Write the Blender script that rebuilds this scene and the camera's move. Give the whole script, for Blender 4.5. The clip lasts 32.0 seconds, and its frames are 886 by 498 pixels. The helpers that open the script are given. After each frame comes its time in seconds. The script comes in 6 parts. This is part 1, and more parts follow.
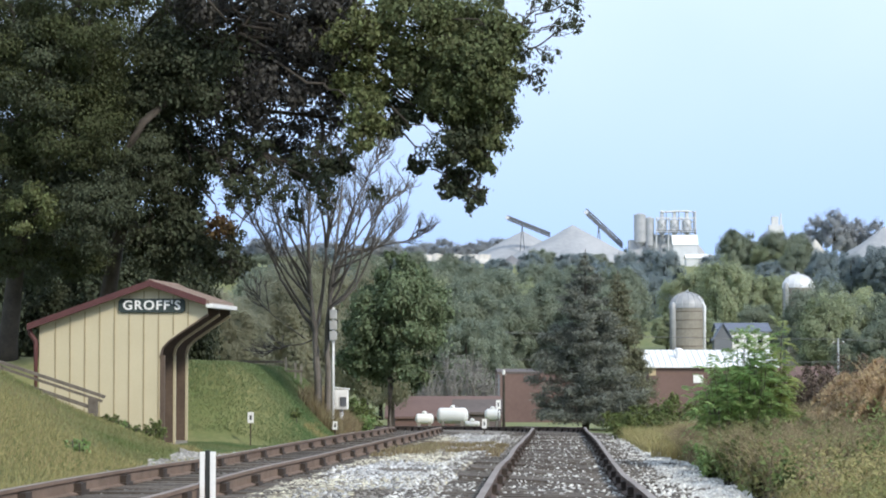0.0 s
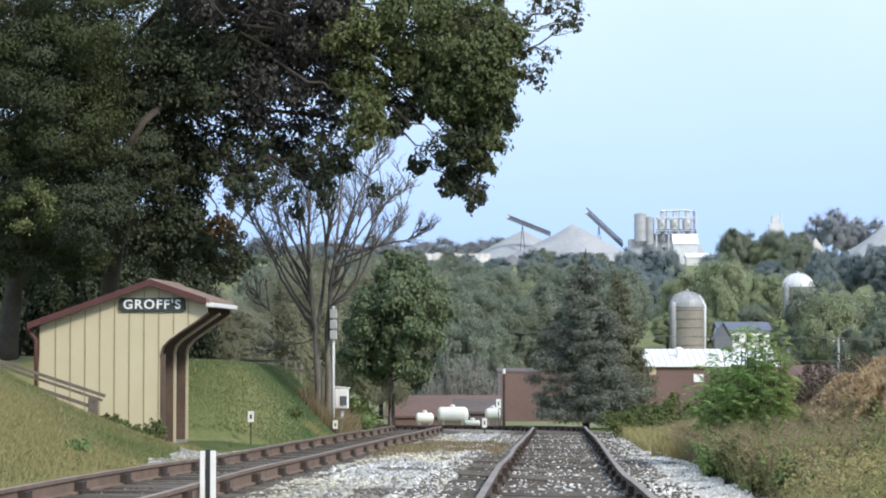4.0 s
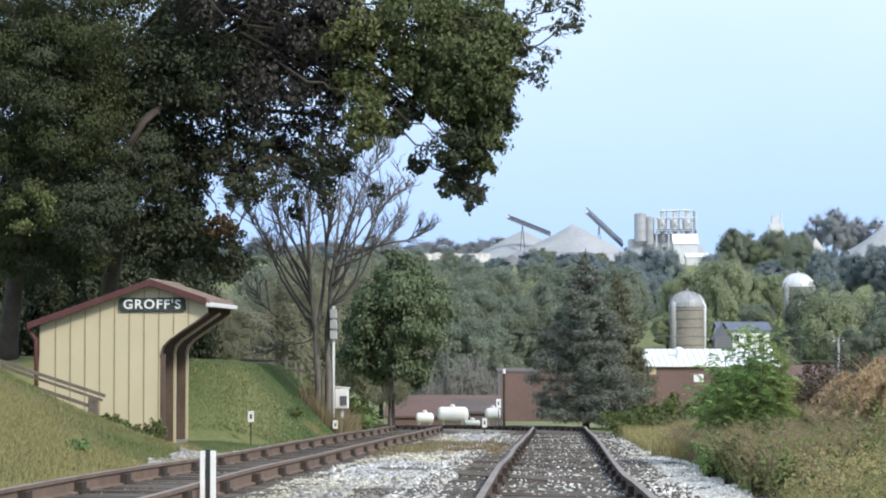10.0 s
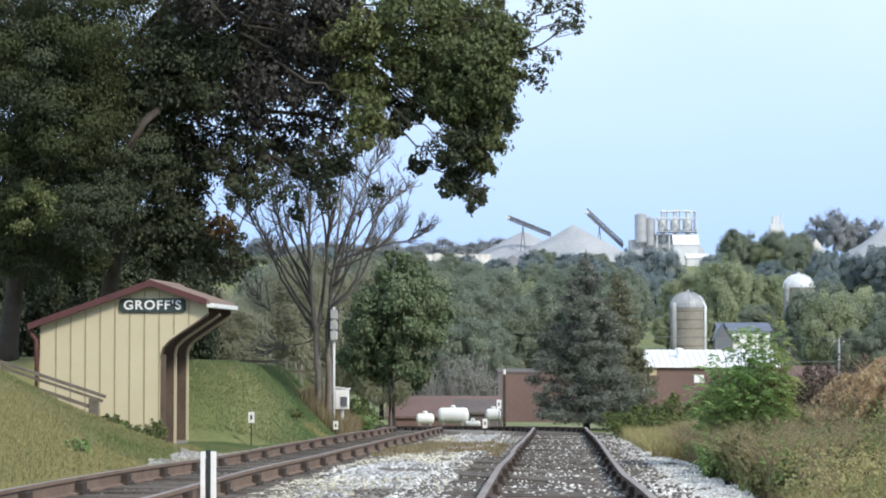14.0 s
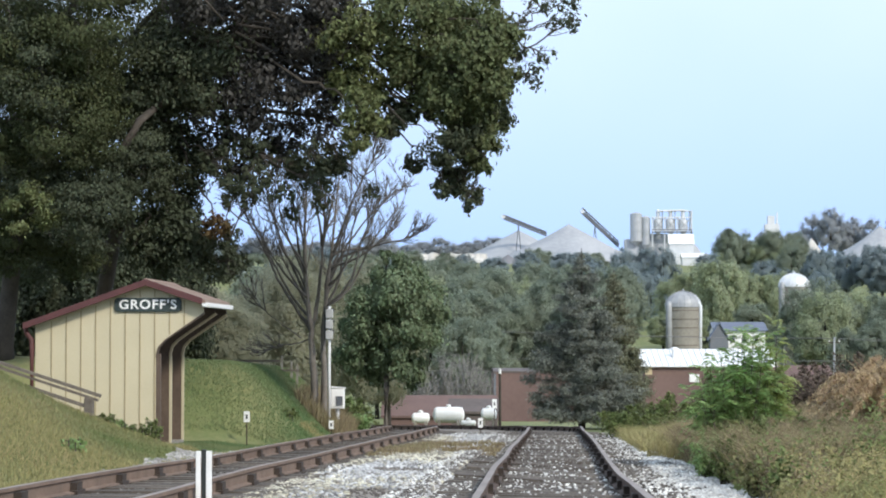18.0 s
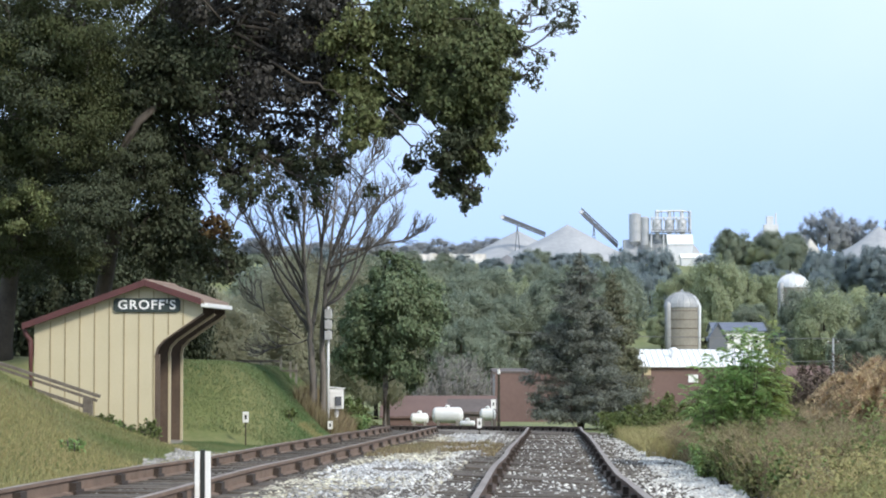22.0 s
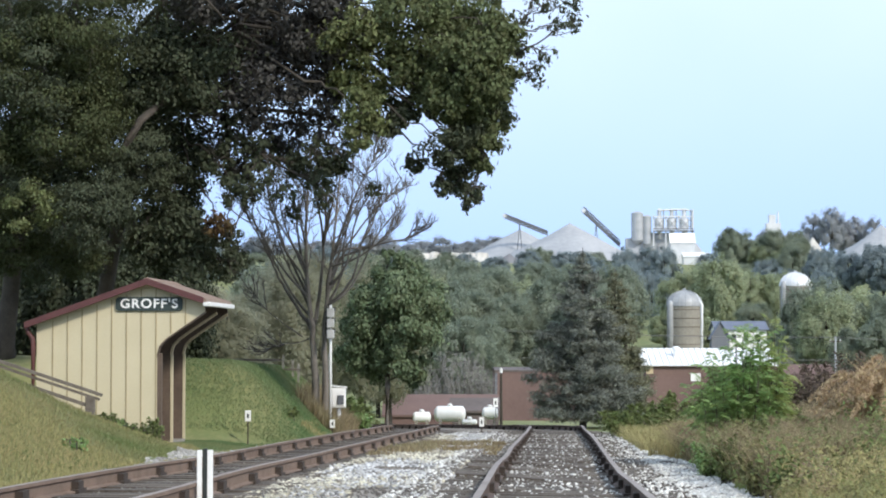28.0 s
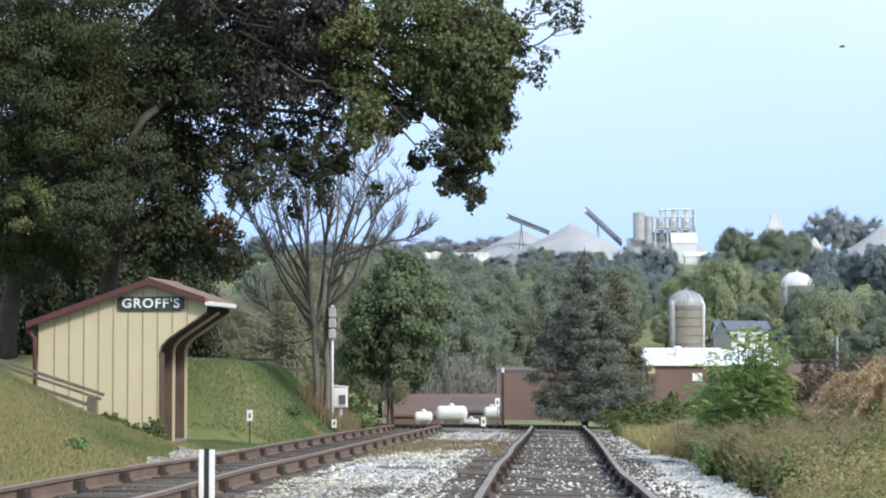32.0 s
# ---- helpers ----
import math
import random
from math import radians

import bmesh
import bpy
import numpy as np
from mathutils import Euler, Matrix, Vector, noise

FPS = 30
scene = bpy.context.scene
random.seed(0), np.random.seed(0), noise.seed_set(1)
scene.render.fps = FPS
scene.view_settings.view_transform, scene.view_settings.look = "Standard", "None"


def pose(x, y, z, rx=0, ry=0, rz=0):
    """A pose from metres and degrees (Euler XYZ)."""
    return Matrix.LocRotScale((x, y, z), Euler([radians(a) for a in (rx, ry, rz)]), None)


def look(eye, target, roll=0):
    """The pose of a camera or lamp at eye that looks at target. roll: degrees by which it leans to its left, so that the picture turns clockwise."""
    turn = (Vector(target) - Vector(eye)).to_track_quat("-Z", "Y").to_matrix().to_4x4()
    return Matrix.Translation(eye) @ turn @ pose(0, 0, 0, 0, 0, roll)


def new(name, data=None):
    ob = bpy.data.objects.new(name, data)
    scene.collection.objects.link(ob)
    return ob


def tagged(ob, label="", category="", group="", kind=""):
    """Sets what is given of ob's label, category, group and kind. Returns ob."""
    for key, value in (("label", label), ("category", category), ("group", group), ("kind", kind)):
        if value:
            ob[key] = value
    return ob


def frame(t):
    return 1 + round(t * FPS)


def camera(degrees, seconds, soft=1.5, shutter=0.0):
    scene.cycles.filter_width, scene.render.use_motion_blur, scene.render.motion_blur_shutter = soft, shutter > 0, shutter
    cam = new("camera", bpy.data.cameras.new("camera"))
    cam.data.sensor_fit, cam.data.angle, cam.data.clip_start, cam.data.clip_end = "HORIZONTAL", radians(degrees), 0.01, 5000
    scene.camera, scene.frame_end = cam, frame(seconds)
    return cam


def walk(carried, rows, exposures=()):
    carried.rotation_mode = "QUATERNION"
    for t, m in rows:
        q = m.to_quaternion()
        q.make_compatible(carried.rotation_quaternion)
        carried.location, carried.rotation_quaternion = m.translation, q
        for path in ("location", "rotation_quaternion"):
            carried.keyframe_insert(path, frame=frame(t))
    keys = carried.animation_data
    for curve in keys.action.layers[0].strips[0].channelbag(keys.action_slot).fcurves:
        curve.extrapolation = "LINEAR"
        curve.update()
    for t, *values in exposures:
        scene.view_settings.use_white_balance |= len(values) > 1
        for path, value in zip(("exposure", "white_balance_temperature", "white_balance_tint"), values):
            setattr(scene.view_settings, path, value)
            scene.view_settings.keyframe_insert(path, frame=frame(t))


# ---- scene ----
# ---- camera ----
LENS = 22.18
EYE = 0.81
cam = camera(LENS, 32.0, soft=1.95)
SHAKE = [(0, -0.028, 0.022), (0.5, -0.022, 0), (1, 0.002, 0), (1.5, 0, -0.006), (2, 0.006, -0.005), (2.5, 0.006, -0.006), (3, -0.002, -0.006), (3.5, -0.022, 0), (5.5, -0.021, 0), (6, 0.006, 0), (6.5, 0.022, 0), (7, -0.043, -0.017), (7.5, -0.03, 0.002), (8, -0.054, 0.006), (8.5, -0.022, 0.002), (9, -0.107, -0.009), (9.5, -0.06, 0.002), (10, -0.021, -0.002), (10.5, -0.053, 0.005), (11, -0.064, 0.022), (11.5, -0.033, 0.022), (12, -0.005, 0), (12.5, -0.006, -0.019), (13, 0, 0), (13.5, -0.014, -0.023), (14, -0.011, 0.017), (14.5, -0.009, -0.003), (16.5, -0.058, -0.011), (17, -0.06, -0.012), (17.5, -0.053, -0.023), (18, -0.125, 0.002), (18.5, -0.11, 0.006), (19, -0.061, -0.012), (19.5, -0.174, -0.026), (20, -0.152, -0.073), (20.5, -0.152, -0.04), (21, -0.111, 0.017), (21.5, -0.301, -0.089), (22, -0.152, 0.011), (22.5, -0.198, -0.022), (23, -0.121, -0.056), (23.5, -0.215, -0.078), (24, -0.094, -0.066), (24.5, -0.152, -0.073), (25, -0.157, -0.055), (25.5, -0.093, -0.047), (27.5, -0.132, 0), (28, -0.095, -0.021), (28.5, -0.168, -0.043), (29, -0.087, 0), (29.5, -0.117, -0.051), (30, -0.051, 0.015), (30.5, -0.043, -0.051), (31, -0.073, -0.029), (31.5, -0.073, -0.051), (32, -0.051, -0.029)]   # seconds, turn to the left, tilt up, in degrees
walk(cam, [(t, pose(0, 0, EYE, 92.42 + p, 0, w)) for t, w, p in SHAKE], exposures=[(0, 0.08), (14, 0.09), (22, 0.12), (32, 0.15)])

# ---- light ----
SUN_AZ, SUN_EL = 141.0, 36.0   # compass-like: degrees from +y towards +x; the sun stands behind the camera to the right
world = bpy.data.worlds.new("world")
scene.world = world
world.use_nodes = True
wn, wl = world.node_tree.nodes, world.node_tree.links
sky = wn.new("ShaderNodeTexSky")
sky.sky_type = "NISHITA"
sky.sun_disc = False
sky.sun_elevation = radians(SUN_EL)
sky.sun_rotation = radians(SUN_AZ)
sky.air_density, sky.dust_density, sky.ozone_density = 1.0, 0.5, 1.6
wco, wadd = wn.new("ShaderNodeTexCoord"), wn.new("ShaderNodeVectorMath")   # the hazy band at the horizon lies below the hills
wadd.operation = "ADD"
wadd.inputs[1].default_value = (0, 0, 0.28)
wl.new(wco.outputs["Generated"], wadd.inputs[0])
wl.new(wadd.outputs[0], sky.inputs[0])
veil, vmap, vmix = wn.new("ShaderNodeTexNoise"), wn.new("ShaderNodeMapRange"), wn.new("ShaderNodeMix")   # thin high cloud
veil.inputs["Scale"].default_value, veil.inputs["Detail"].default_value = 3.2, 5
wl.new(wco.outputs["Generated"], veil.inputs["Vector"])
vmap.inputs[1].default_value, vmap.inputs[2].default_value, vmap.inputs[4].default_value = 0.22, 0.66, 0.9
vmap.inputs[3].default_value = 0.45
wl.new(veil.outputs["Fac"], vmap.inputs[0])
vmix.data_type = "RGBA"
wl.new(vmap.outputs[0], vmix.inputs[0])
wl.new(sky.outputs[0], vmix.inputs[6])
wsep, wup, wtint = wn.new("ShaderNodeSeparateXYZ"), wn.new("ShaderNodeMapRange"), wn.new("ShaderNodeMix")   # the veil is bluer low down and whiter above
wl.new(wco.outputs["Generated"], wsep.inputs[0])
wl.new(wsep.outputs[2], wup.inputs[0])
wup.inputs[1].default_value, wup.inputs[2].default_value = 0.035, 0.165
wtint.data_type = "RGBA"
wl.new(wup.outputs[0], wtint.inputs[0])
wtint.inputs[6].default_value, wtint.inputs[7].default_value = (1.62, 2.28, 3.75, 1), (2.9, 3.42, 4.05, 1)
wl.new(wtint.outputs[2], vmix.inputs[7])
wl.new(vmix.outputs[2], wn["Background"].inputs[0])
wn["Background"].inputs[1].default_value = 0.31
sun = new("sun", bpy.data.lights.new("sun", "SUN"))
sun.data.energy, sun.data.angle, sun.data.color = 3.2, radians(8.0), (1.0, 0.935, 0.83)
a, e = radians(SUN_AZ), radians(SUN_EL)
sun.matrix_basis = look((math.sin(a) * math.cos(e) * 50, math.cos(a) * math.cos(e) * 50, math.sin(e) * 50), (0, 0, 0))


# ---- materials ----
def mat(name, c1, c2, scale=4.0, rough=0.8, metal=0.0, bump=0.3, fine=40.0, island=0.0, thin=0.0, per_object=0.0):
    """Two colours mixed by a coarse and a fine noise, with relief; island and per_object vary the value piece by piece; thin lets light through leaves."""
    m = bpy.data.materials.new(name)
    m.use_nodes = True
    n, l = m.node_tree.nodes, m.node_tree.links
    b = n["Principled BSDF"]
    b.inputs["Roughness"].default_value, b.inputs["Metallic"].default_value = rough, metal
    if thin:
        b.inputs["Specular IOR Level"].default_value = 0.22
    co = n.new("ShaderNodeTexCoord")
    big, small = n.new("ShaderNodeTexNoise"), n.new("ShaderNodeTexNoise")
    big.inputs["Scale"].default_value, small.inputs["Scale"].default_value = scale, fine
    big.inputs["Detail"].default_value, small.inputs["Detail"].default_value = 4, 3
    for q in (big, small):
        l.new(co.outputs["Object"], q.inputs["Vector"])
    add = n.new("ShaderNodeMath")
    add.operation = "MULTIPLY_ADD"
    l.new(small.outputs["Fac"], add.inputs[0])
    add.inputs[1].default_value = 0.55
    l.new(big.outputs["Fac"], add.inputs[2])
    ramp = n.new("ShaderNodeMapRange")
    ramp.inputs[1].default_value, ramp.inputs[2].default_value = 0.52, 1.02
    l.new(add.outputs[0], ramp.inputs[0])
    mix = n.new("ShaderNodeMix")
    mix.data_type = "RGBA"
    l.new(ramp.outputs[0], mix.inputs[0])
    mix.inputs[6].default_value, mix.inputs[7].default_value = (*c1, 1), (*c2, 1)
    colour = mix.outputs[2]
    if island or per_object:
        hsv = n.new("ShaderNodeHueSaturation")
        rnd = n.new("ShaderNodeNewGeometry").outputs["Random Per Island"] if island else n.new("ShaderNodeObjectInfo").outputs["Random"]
        for sock, amount in (("Value", island or per_object), ("Hue", 0.02 * bool(island))):
            mr = n.new("ShaderNodeMapRange")
            mid = 1.0 if sock == "Value" else 0.5
            mr.inputs[3].default_value, mr.inputs[4].default_value = mid - amount, mid + amount
            l.new(rnd, mr.inputs[0])
            l.new(mr.outputs[0], hsv.inputs[sock])
        l.new(colour, hsv.inputs["Color"])
        colour = hsv.outputs[0]
    l.new(colour, b.inputs["Base Color"])
    if bump:
        bp = n.new("ShaderNodeBump")
        bp.inputs["Strength"].default_value, bp.inputs["Distance"].default_value = bump, 0.02
        l.new(add.outputs[0], bp.inputs["Height"])
        l.new(bp.outputs[0], b.inputs["Normal"])
    if thin:
        tr, ms = n.new("ShaderNodeBsdfTranslucent"), n.new("ShaderNodeMixShader")
        l.new(colour, tr.inputs[0])
        ms.inputs[0].default_value = thin
        l.new(b.outputs[0], ms.inputs[1])
        l.new(tr.outputs[0], ms.inputs[2])
        l.new(ms.outputs[0], n["Material Output"].inputs[0])
    return m


M_GROUND = mat("turf", (0.1, 0.145, 0.045), (0.235, 0.225, 0.1), 0.35, 0.95, bump=0.8, fine=6)
M_GRASS = mat("grass_blades", (0.122, 0.168, 0.06), (0.315, 0.272, 0.145), 0.4, 0.7, bump=0, island=0.1, thin=0.3)
M_GREEN = mat("mown_grass", (0.12, 0.195, 0.08), (0.235, 0.255, 0.13), 0.4, 0.7, bump=0, island=0.09, thin=0.3)
M_HERB = mat("herb_leaf", (0.185, 0.205, 0.08), (0.32, 0.3, 0.14), 0.9, 0.6, bump=0, island=0.35, thin=0.3)
M_DRY = mat("dry_grass", (0.37, 0.315, 0.16), (0.33, 0.31, 0.14), 0.4, 0.8, bump=0, island=0.12, thin=0.3)
M_REED = mat("dry_reed", (0.5, 0.39, 0.24), (0.36, 0.26, 0.16), 0.8, 0.8, bump=0, island=0.35, thin=0.25)
M_PLUME = mat("seed_plume", (0.56, 0.44, 0.28), (0.42, 0.31, 0.2), 0.8, 0.8, bump=0, island=0.25, thin=0.35)
M_WEED = mat("brown_weed", (0.3, 0.228, 0.142), (0.225, 0.2, 0.115), 0.8, 0.8, bump=0, island=0.35, thin=0.25)
M_BRUSH = mat("dark_brush_leaf", (0.115, 0.09, 0.075), (0.19, 0.15, 0.115), 0.6, 0.8, bump=0, island=0.3, thin=0.3)
M_BALLAST = mat("ballast_bed", (0.105, 0.088, 0.068), (0.27, 0.245, 0.212), 0.7, 0.95, bump=1.0, fine=22)
M_STONE = mat("ballast_stone", (0.25, 0.245, 0.235), (0.59, 0.595, 0.6), 0.5, 0.9, bump=0.2, island=0.65)
M_TANSTONE = mat("weathered_stone", (0.24, 0.215, 0.16), (0.53, 0.5, 0.41), 0.5, 0.9, bump=0.2, island=0.65)
M_DARKSTONE = mat("dark_stone", (0.06, 0.05, 0.043), (0.21, 0.195, 0.178), 0.5, 0.9, bump=0.2, island=0.3)
M_RAIL = mat("rail_rust", (0.142, 0.096, 0.07), (0.238, 0.168, 0.125), 3, 0.75, 0.2, fine=60)
M_RAILDARK = mat("grimy_rail", (0.07, 0.046, 0.038), (0.125, 0.086, 0.07), 3, 0.8, 0.15, fine=60)
M_RAILTOP = mat("rail_top", (0.2, 0.165, 0.145), (0.31, 0.265, 0.235), 2, 0.6, 0.15, bump=0.1)
M_CLIP = mat("rail_anchor", (0.035, 0.025, 0.02), (0.06, 0.045, 0.035), 8, 0.8, 0.2)
M_TIE = mat("tie_wood", (0.045, 0.035, 0.028), (0.13, 0.11, 0.09), 3, 0.9, bump=0.7, fine=30, per_object=0.35)
M_SIDING = mat("cream_siding", (0.505, 0.445, 0.3), (0.56, 0.495, 0.34), 1.2, 0.7, bump=0.12, fine=25)
M_BATTEN = mat("joint_shade_and_skirt", (0.27, 0.22, 0.13), (0.36, 0.29, 0.17), 3, 0.8, bump=0.2)
M_BROWN = mat("dark_boards", (0.078, 0.054, 0.04), (0.13, 0.093, 0.068), 2, 0.8, bump=0.4, fine=18)
M_FASCIA = mat("red_brown_trim", (0.075, 0.024, 0.024), (0.105, 0.036, 0.033), 3, 0.6, bump=0.1)
M_ROOF = mat("shingle_roof", (0.2, 0.14, 0.11), (0.27, 0.2, 0.16), 4, 0.9, bump=0.5, fine=30, per_object=0.15)
M_WHITE = mat("white_paint", (0.74, 0.74, 0.72), (0.82, 0.82, 0.80), 2, 0.5, bump=0.05)
M_BLACK = mat("black_paint", (0.012, 0.015, 0.014), (0.025, 0.03, 0.028), 5, 0.6, bump=0.05)
M_SIGN = mat("sign_board", (0.022, 0.035, 0.033), (0.035, 0.05, 0.047), 5, 0.6, bump=0.05)
M_OLDWOOD = mat("weathered_wood", (0.092, 0.077, 0.062), (0.175, 0.15, 0.125), 4, 0.9, bump=0.5, fine=25)
M_BARK = mat("grey_bark", (0.055, 0.048, 0.04), (0.12, 0.105, 0.088), 3, 0.95, bump=0.8, fine=20)
# Stem bark darkened in colour, as limbs look against bright sky.
M_LIMB = mat("silhouette_limb_bark", (0.078, 0.07, 0.063), (0.155, 0.14, 0.126), 3, 0.9, bump=0.4, fine=20)
M_PALEBARK = mat("pale_bark", (0.13, 0.114, 0.097), (0.24, 0.214, 0.185), 3, 0.9, bump=0.6, fine=20)
M_TWIG = mat("bleached_twig", (0.16, 0.152, 0.145), (0.26, 0.25, 0.24), 3, 0.9, bump=0.2)
M_DARKBARK = mat("dark_bark", (0.035, 0.03, 0.024), (0.075, 0.062, 0.05), 3, 0.95, bump=0.8, fine=20)
M_LEAF = mat("maple_leaf", (0.042, 0.051, 0.023), (0.086, 0.1, 0.043), 0.5, 0.68, bump=0, island=0.25, thin=0.27)
M_LEAFD = mat("dark_maple_leaf", (0.046, 0.055, 0.032), (0.082, 0.097, 0.058), 0.5, 0.68, bump=0, island=0.25, thin=0.2)
M_LEAFY = mat("turning_leaf", (0.108, 0.13, 0.052), (0.178, 0.19, 0.085), 0.8, 0.55, bump=0, island=0.4, thin=0.3)
M_LEAFO = mat("olive_maple_leaf", (0.076, 0.094, 0.042), (0.16, 0.182, 0.084), 0.5, 0.68, bump=0, island=0.4, thin=0.3)
# Copse leaves much lighter than real ones, the haze painted into their colour.
M_LEAFN = mat("copse_leaf_hazed", (0.27, 0.275, 0.195), (0.4, 0.395, 0.285), 0.3, 0.75, bump=0, island=0.12, thin=0.65)
M_LEAFP = mat("purplish_maple_leaf", (0.05, 0.048, 0.044), (0.086, 0.082, 0.076), 0.5, 0.68, bump=0, island=0.35, thin=0.22)
M_LEAFR = mat("russet_leaf", (0.12, 0.05, 0.03), (0.08, 0.07, 0.03), 0.8, 0.6, bump=0, island=0.4, thin=0.25)
M_LEAFG = mat("green_tree_leaf", (0.07, 0.108, 0.055), (0.215, 0.262, 0.15), 0.9, 0.5, bump=0, island=0.35, thin=0.35)
M_SHRUB = mat("sumac_leaf", (0.2, 0.325, 0.11), (0.36, 0.45, 0.205), 0.9, 0.5, bump=0, island=0.35, thin=0.5)
M_SHRUBY = mat("young_sumac_leaf", (0.29, 0.36, 0.12), (0.42, 0.46, 0.2), 0.9, 0.5, bump=0, island=0.3, thin=0.5)
M_VINE = mat("vine_leaf", (0.1, 0.15, 0.048), (0.2, 0.215, 0.085), 0.9, 0.6, bump=0, island=0.4, thin=0.4)
# Needle colour raised to carry the haze before the barn.
M_SPRUCE = mat("spruce_needles_hazed", (0.135, 0.15, 0.13), (0.235, 0.246, 0.208), 0.4, 0.75, bump=0, island=0.45, thin=0.35)
M_SPRUCEY = mat("pale_needles", (0.15, 0.155, 0.1), (0.25, 0.25, 0.17), 0.4, 0.75, bump=0, island=0.45, thin=0.4)
# Valley foliage lightened: haze is mixed into these leaf colours.
M_WOOD_A = mat("wood_leaf_green_hazed", (0.225, 0.265, 0.205), (0.335, 0.37, 0.28), 0.15, 0.7, bump=0, island=0.3, thin=0.5)
M_WOOD_B = mat("wood_leaf_yellow_hazed", (0.32, 0.365, 0.225), (0.42, 0.455, 0.305), 0.15, 0.7, bump=0, island=0.3, thin=0.5)
# Far foliage paled and blued: distance haze is put into these colours.
M_WOOD_C = mat("wood_leaf_blue_hazed", (0.24, 0.30, 0.315), (0.33, 0.385, 0.395), 0.15, 0.7, bump=0, island=0.25, thin=0.5)
M_WOOD_D = mat("wood_leaf_grey_hazed", (0.35, 0.375, 0.4), (0.44, 0.46, 0.48), 0.15, 0.7, bump=0, island=0.25, thin=0.5)
M_GRAVEL = mat("crushed_stone", (0.31, 0.325, 0.345), (0.43, 0.44, 0.455), 0.06, 0.95, bump=0.8, fine=0.6)
M_HEAP = mat("quarry_stone", (0.285, 0.3, 0.32), (0.41, 0.42, 0.435), 0.05, 0.95, bump=0.8, fine=0.6)
M_DARKPILE = mat("dark_screenings", (0.14, 0.14, 0.15), (0.20, 0.20, 0.21), 0.1, 0.95, bump=0.6, fine=1)
M_CUT = mat("quarry_face", (0.42, 0.40, 0.36), (0.58, 0.56, 0.52), 0.05, 0.95, bump=0.8, fine=0.5)
M_STEEL = mat("grey_steel", (0.1, 0.11, 0.125), (0.17, 0.18, 0.2), 0.4, 0.6, 0.4, bump=0.1)
M_MIDSTEEL = mat("mid_grey_steel", (0.32, 0.34, 0.36), (0.46, 0.47, 0.49), 0.4, 0.6, 0.2, bump=0.1)
M_PALESTEEL = mat("pale_steel", (0.55, 0.57, 0.59), (0.70, 0.71, 0.72), 0.4, 0.5, 0.2, bump=0.1)
M_BANKSTONE = mat("grey_bank_gravel", (0.16, 0.15, 0.138), (0.38, 0.37, 0.35), 0.5, 0.9, bump=0.2, island=0.45)
M_FRESH = mat("fresh_gravel", (0.4, 0.395, 0.37), (0.66, 0.655, 0.63), 0.8, 0.9, bump=0.2, island=0.35)
M_DOME = mat("galvanised_dome", (0.26, 0.27, 0.28), (0.4, 0.41, 0.42), 0.8, 0.62, 0.25, bump=0.1)
M_STAVE = mat("concrete_stave", (0.2, 0.185, 0.155), (0.3, 0.28, 0.24), 0.5, 0.9, bump=0.3, fine=3)
M_HOOP = mat("silo_hoop", (0.15, 0.13, 0.10), (0.21, 0.18, 0.15), 2, 0.8, 0.3)
M_METALROOF = mat("white_metal_roof", (0.8, 0.8, 0.8), (0.88, 0.88, 0.87), 0.3, 0.45, 0.1, bump=0.08)
M_BARN = mat("red_brown_barn", (0.13, 0.082, 0.074), (0.18, 0.115, 0.1), 0.3, 0.85, bump=0.3, fine=3)
M_BARNDARK = mat("dark_barn_roof", (0.09, 0.075, 0.07), (0.14, 0.115, 0.11), 0.3, 0.85, bump=0.3, fine=3)
M_GREYWALL = mat("grey_wall", (0.12, 0.13, 0.15), (0.17, 0.18, 0.2), 0.5, 0.8, bump=0.1)
M_BLUEROOF = mat("slate_roof", (0.10, 0.12, 0.17), (0.15, 0.17, 0.22), 0.6, 0.6, bump=0.2)
M_GLASS = mat("window_glass", (0.02, 0.025, 0.03), (0.03, 0.035, 0.04), 2, 0.08, bump=0)
M_SIGNALBOX = mat("signal_grey", (0.5, 0.49, 0.47), (0.62, 0.61, 0.58), 4, 0.6, 0.2, bump=0.1)
M_TAN = mat("tan_paint", (0.45, 0.36, 0.22), (0.52, 0.42, 0.27), 2, 0.7, bump=0.05)
M_WIRE = mat("cable", (0.16, 0.16, 0.16), (0.22, 0.22, 0.22), 2, 0.6, bump=0)


